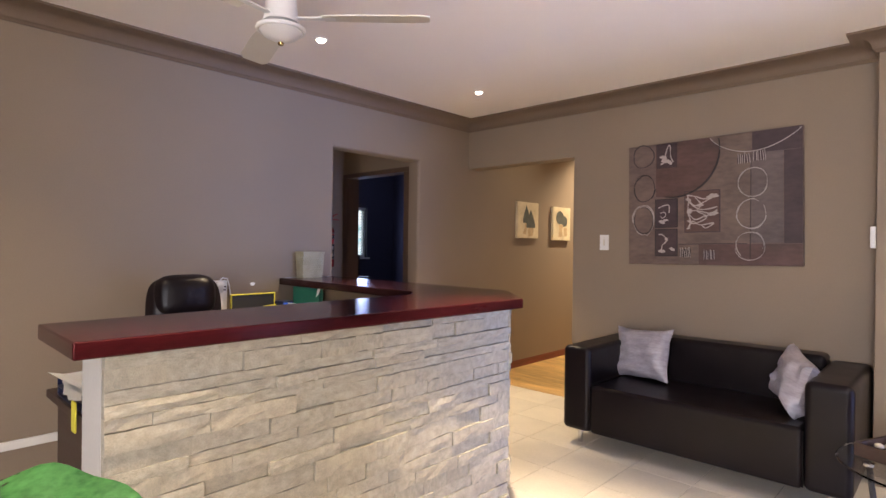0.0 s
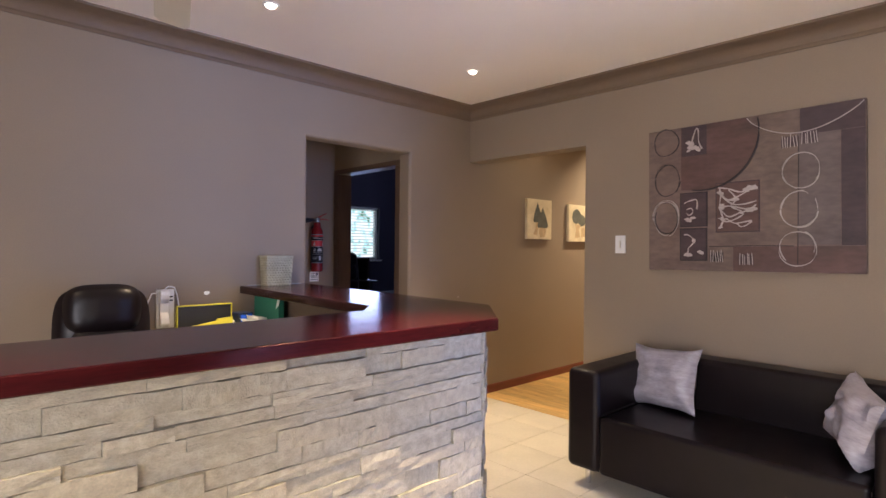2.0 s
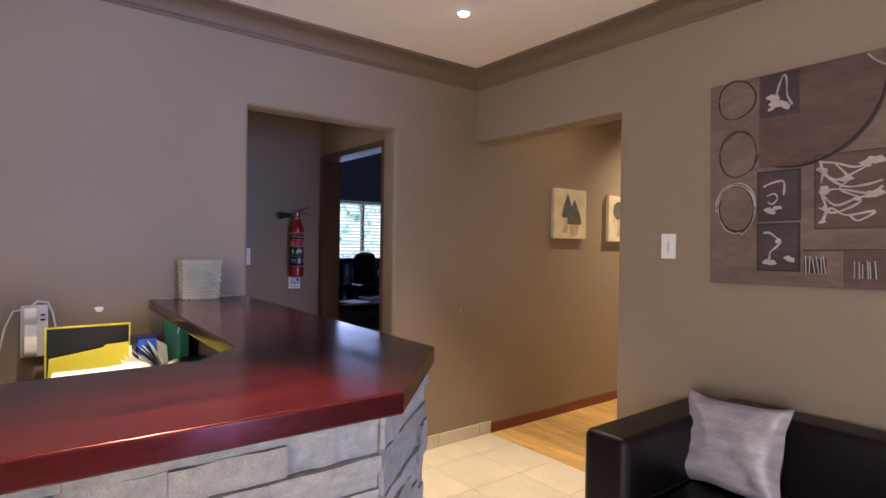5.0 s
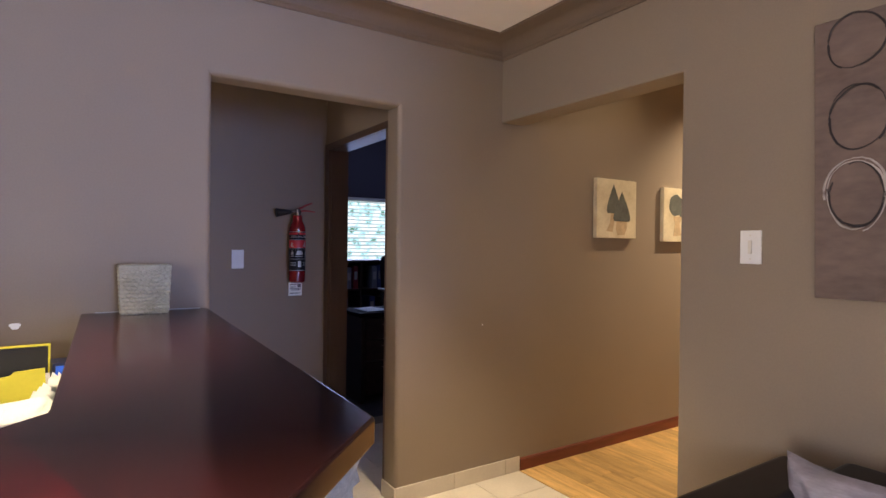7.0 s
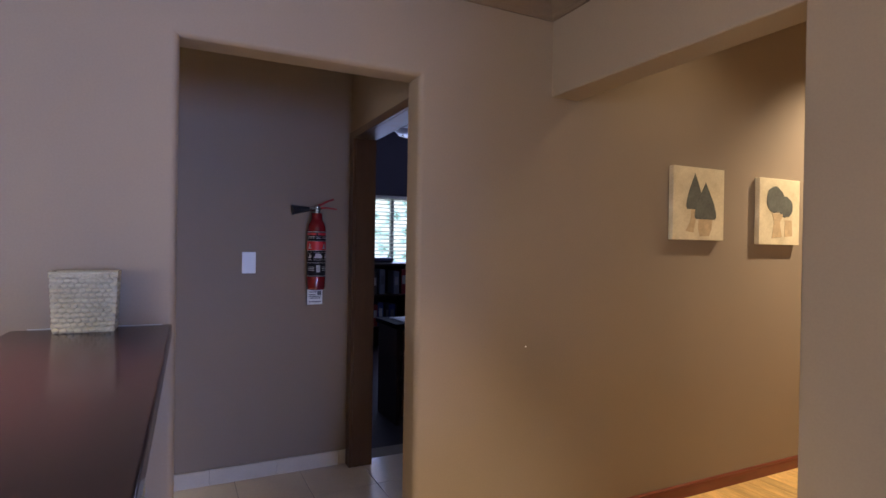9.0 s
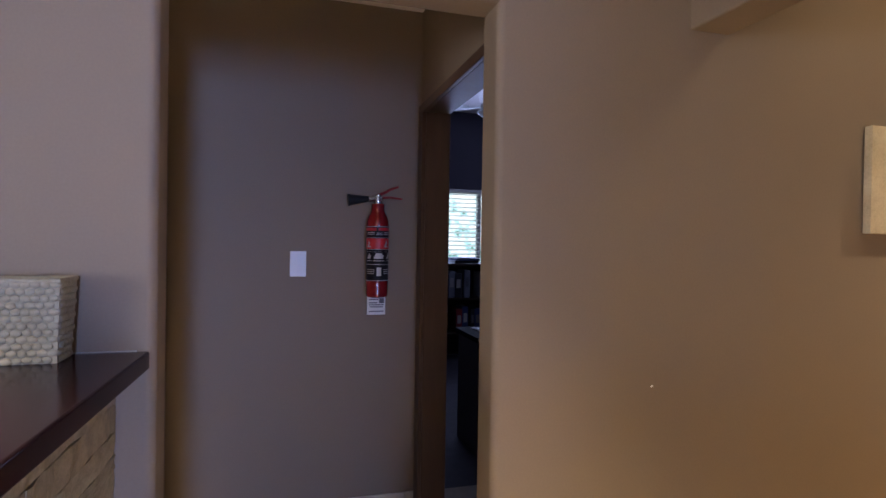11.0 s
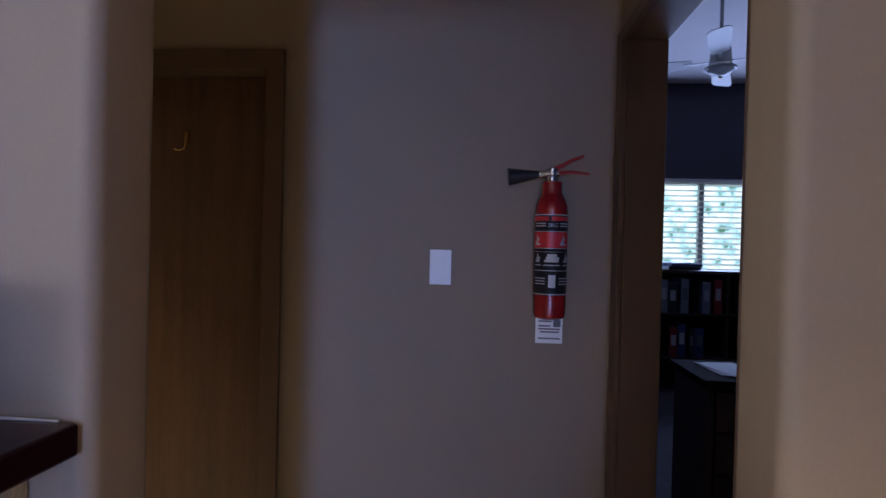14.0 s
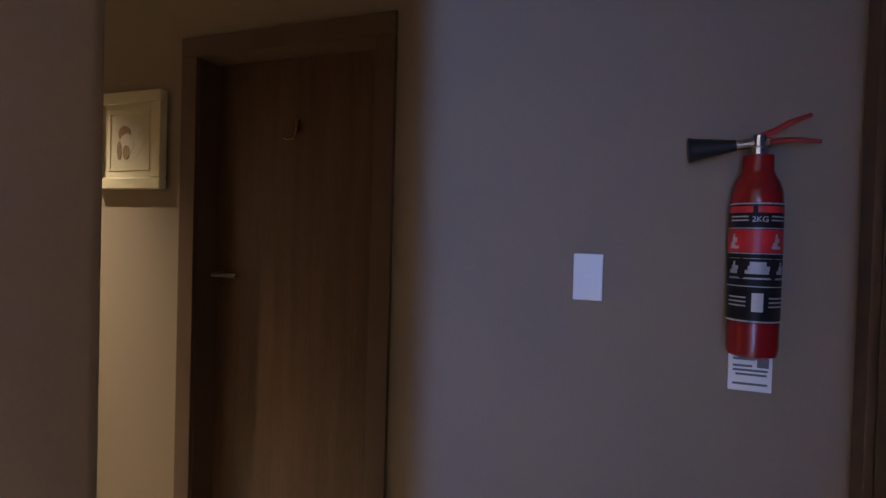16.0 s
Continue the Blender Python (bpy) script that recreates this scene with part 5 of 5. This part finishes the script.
MATTDARK = mat("dull_dark_laminate", (0.012, 0.009, 0.009), 0.9, 0.2, 4, 60, 0.05, spec=0.04)
od = thing("office_desk", "dark wooden office desk strewn with white papers", "desk")
b = B()
bx(b, -5.32, -4.88, 3.665, 4.9, 0.72, 0.755, 0.005)
part("desktop", b, MATTDARK, od)
b = B()
bx(b, -5.30, -4.90, 3.685, 3.715, 0, 0.719, 0.003)
part("end_panel", b, DARKWOOD, od)
b = B()
bx(b, -5.30, -5.27, 3.716, 4.88, 0, 0.719, 0.003)
part("modesty_panel", b, DARKWOOD, od)
for z0, z1 in ((0.06, 0.34), (0.35, 0.52), (0.53, 0.70)):
    b = B()
    bx(b, -5.26, -4.91, 3.73, 4.15, z0, z1, 0.004)
    drawer = part("drawer", b, DARKWOOD, od)
    b = B()
    tube(b, [(-4.91, 3.88, z1 - 0.05), (-4.885, 3.885, z1 - 0.05), (-4.885, 3.995, z1 - 0.05), (-4.91, 4.0, z1 - 0.05)], 0.005, 6)
    part("handle", b, PEWTER, drawer)
settle(od, (-5.27, 4.3, 0))
pa = thing("desk_paper", "white paper sheets lying on the office desk", "papers", (-5.12, 3.855, 0.757), 4)
for k in range(3):
    b = B()
    bx(b, -0.135, 0.135, -0.09, 0.09, 0.002 * k, 0.002 * k + 0.0015)
    bmesh.ops.transform(b, matrix=pose(0.012 * k, 0.01 * k, 0, 0, 0, 4 * k), verts=b.verts[:])
    part("sheet", b, PAPER, pa)
cr = thing("bookcase", "low dark wooden bookcase holding files under the window", "bookcase")
for x0, x1, y0, y1, z0, z1 in ((-8.0, -7.6, 3.9, 5.9, 1.08, 1.11), (-8.0, -7.6, 3.9, 5.9, 0.70, 0.72), (-8.0, -7.6, 3.9, 5.9, 0.30, 0.32), (-8.0, -7.6, 3.9, 3.93, 0.0, 1.08), (-8.0, -7.6, 5.87, 5.9, 0, 1.08), (-8.0, -7.6, 4.9, 4.93, 0, 1.08), (-8.01, -8.0, 3.9, 5.9, 0, 1.11)):
    b = B()
    bx(b, x0, x1, y0, y1, z0, z1, 0.002)
    part("panel", b, DARKWOOD, cr)
settle(cr, (-7.8, 4.9, 0))
FILEC = [mat("file_" + n0, c, 0.5, 0.1, 8, 60, 0.03) for n0, c in (("red", (0.22, 0.02, 0.02)), ("grey", (0.22, 0.24, 0.28)), ("black", (0.03, 0.03, 0.035)), ("blue", (0.04, 0.06, 0.16)))]
rng = random.Random(4)
for zz in (0.722, 0.322):
    y = 3.98
    while y < 5.78:
        w = rng.choice((0.045, 0.07, 0.07, 0.08))
        if abs(y - 4.9) < 0.09:
            y += 0.1
            continue
        h = rng.uniform(0.26, 0.32)
        t = thing("binder", "upright office binder in the bookcase", "binder", (-7.72, y, zz), 0, "office binders")
        b = B()
        bx(b, -0.13, 0.11, 0, w, 0, h, 0.004)
        part("cover", b, rng.choice(FILEC), t)
        b = B()
        bx(b, 0.108, 0.1115, w * 0.2, w * 0.8, h * 0.4, h * 0.75)
        part("spine_label", b, rng.choice((LW, GREYP)), t)
        y += w + rng.choice((0.004, 0.004, 0.03, 0.12))
oc = copy_thing(ch, pose(-7.05, 5.15, 0.08, 0, 0, 0))
tagged(oc, "high backed black leather chair in the dark office", "office chair")
bz = thing("document_pile", "dark pile of folders and papers on the bookcase", "papers", (-7.8, 4.55, 1.112), 8)
for k, (w, h, z, m1) in enumerate(((0.30, 0.22, 0.03, BLACK), (0.32, 0.24, 0.025, FILEC[3]), (0.30, 0.21, 0.012, PAPER))):
    b = B()
    z0 = sum((0.03, 0.025, 0.012)[:k])
    bx(b, -h / 2, h / 2, -w / 2, w / 2, z0, z0 + z - 0.001, 0.002)
    bmesh.ops.transform(b, matrix=pose(0, 0, 0, 0, 0, 9 * k), verts=b.verts[:])
    part("folder", b, m1, bz)

# ---- floors and their pieces ----
PITCH, TX, TY = 0.36, -1.15, 2.88
fl = tagged(new("floor"), "cream ceramic tiled floor with thin grey joints", "floor", "", "structure")
b = B()
bx(b, -4.55, XC + 0.2, YS - 0.2, 3.93, -0.12, -0.003)
part("screed", b, GROUT, fl, "grey grout bed")
tile_bm = B()
bx(tile_bm, 0.0015, PITCH - 0.0015, 0.0015, PITCH - 0.0015, -0.010, 0.0, 0.0012, 1)
tile_mesh = mesh_of("tile", tile_bm, TILE)
rest = B()
i0, i1 = math.floor((-4.38 - TX) / PITCH), math.ceil((XC - TX) / PITCH)
j0, j1 = math.floor((YS - TY) / PITCH), math.ceil((3.92 - TY) / PITCH)
for i in range(i0, i1):
    for j in range(j0, j1):
        x, y = TX + i * PITCH, TY + j * PITCH
        ylen = min(PITCH, 3.925 - y)
        if x > XE and not 2.0 < y + PITCH < 3.9:
            continue
        if x < 0.7 and y > -0.8:
            o = new("tile", tile_mesh)
            o.parent = fl
            o.matrix_local = Matrix.Translation((x, y, 0)) @ Matrix.Diagonal((1, ylen / PITCH, 1, 1))
        else:
            bx(rest, x + 0.0015, x + PITCH - 0.0015, y + 0.0015, y + ylen - 0.0015, -0.010, 0.0)
ro = part("tiles_beyond", rest, TILE, fl)
ro["kind"] = "stuff"

wf = tagged(new("floor_hall"), "glossy golden oak plank floor in the hall", "floor", "", "structure")
b = B()
bx(b, XW, HALL_E + 0.10, 3.93, 8.0, -0.12, -0.004)
part("underlay", b, GROUT, wf)
random.seed(8)
plank_bm = B()
bx(plank_bm, 0, 1, 0.0006, 0.0894, -0.010, 0.001, 0.0006, 1)
plank_mesh = mesh_of("plank", plank_bm, OAK)
y = 3.93
while y < 7.95:
    cut = random.uniform(0.25, 1.0)
    for x0, x1 in ((XW, XW + cut), (XW + cut, HALL_E + 0.10)):
        o = new("plank", plank_mesh)
        o.parent = wf
        o.matrix_local = Matrix.Translation((x0 + 0.0006, y, 0)) @ Matrix.Diagonal((x1 - x0 - 0.0012, 1, 1, 1))
    y += 0.09
b = B()
bx(b, -8.45, XW - 0.14, 3.16, 7.45, -0.12, -0.004)
solid("floor_office", b, CARPET, "dark office carpet", "floor", "structure")
b = B()
bx(b, -60, 60, -60, 60, -0.30, -0.125)
solid("ground", b, GROUT, "bare ground around the building", "ground", "structure")

# ---- stone cladding pieces, last ----
random.seed(5)
cladding(base, (CX, 0.17), (CX, 1.835), 0.0, CT - 0.046)
cladding(base, corner[0], corner[1], 0.0, CT - 0.046)
cladding(arm, corner[1], (-3.197, 2.10), 0.0, CT - 0.046, (0.0240, 0.0244, 0.0248))
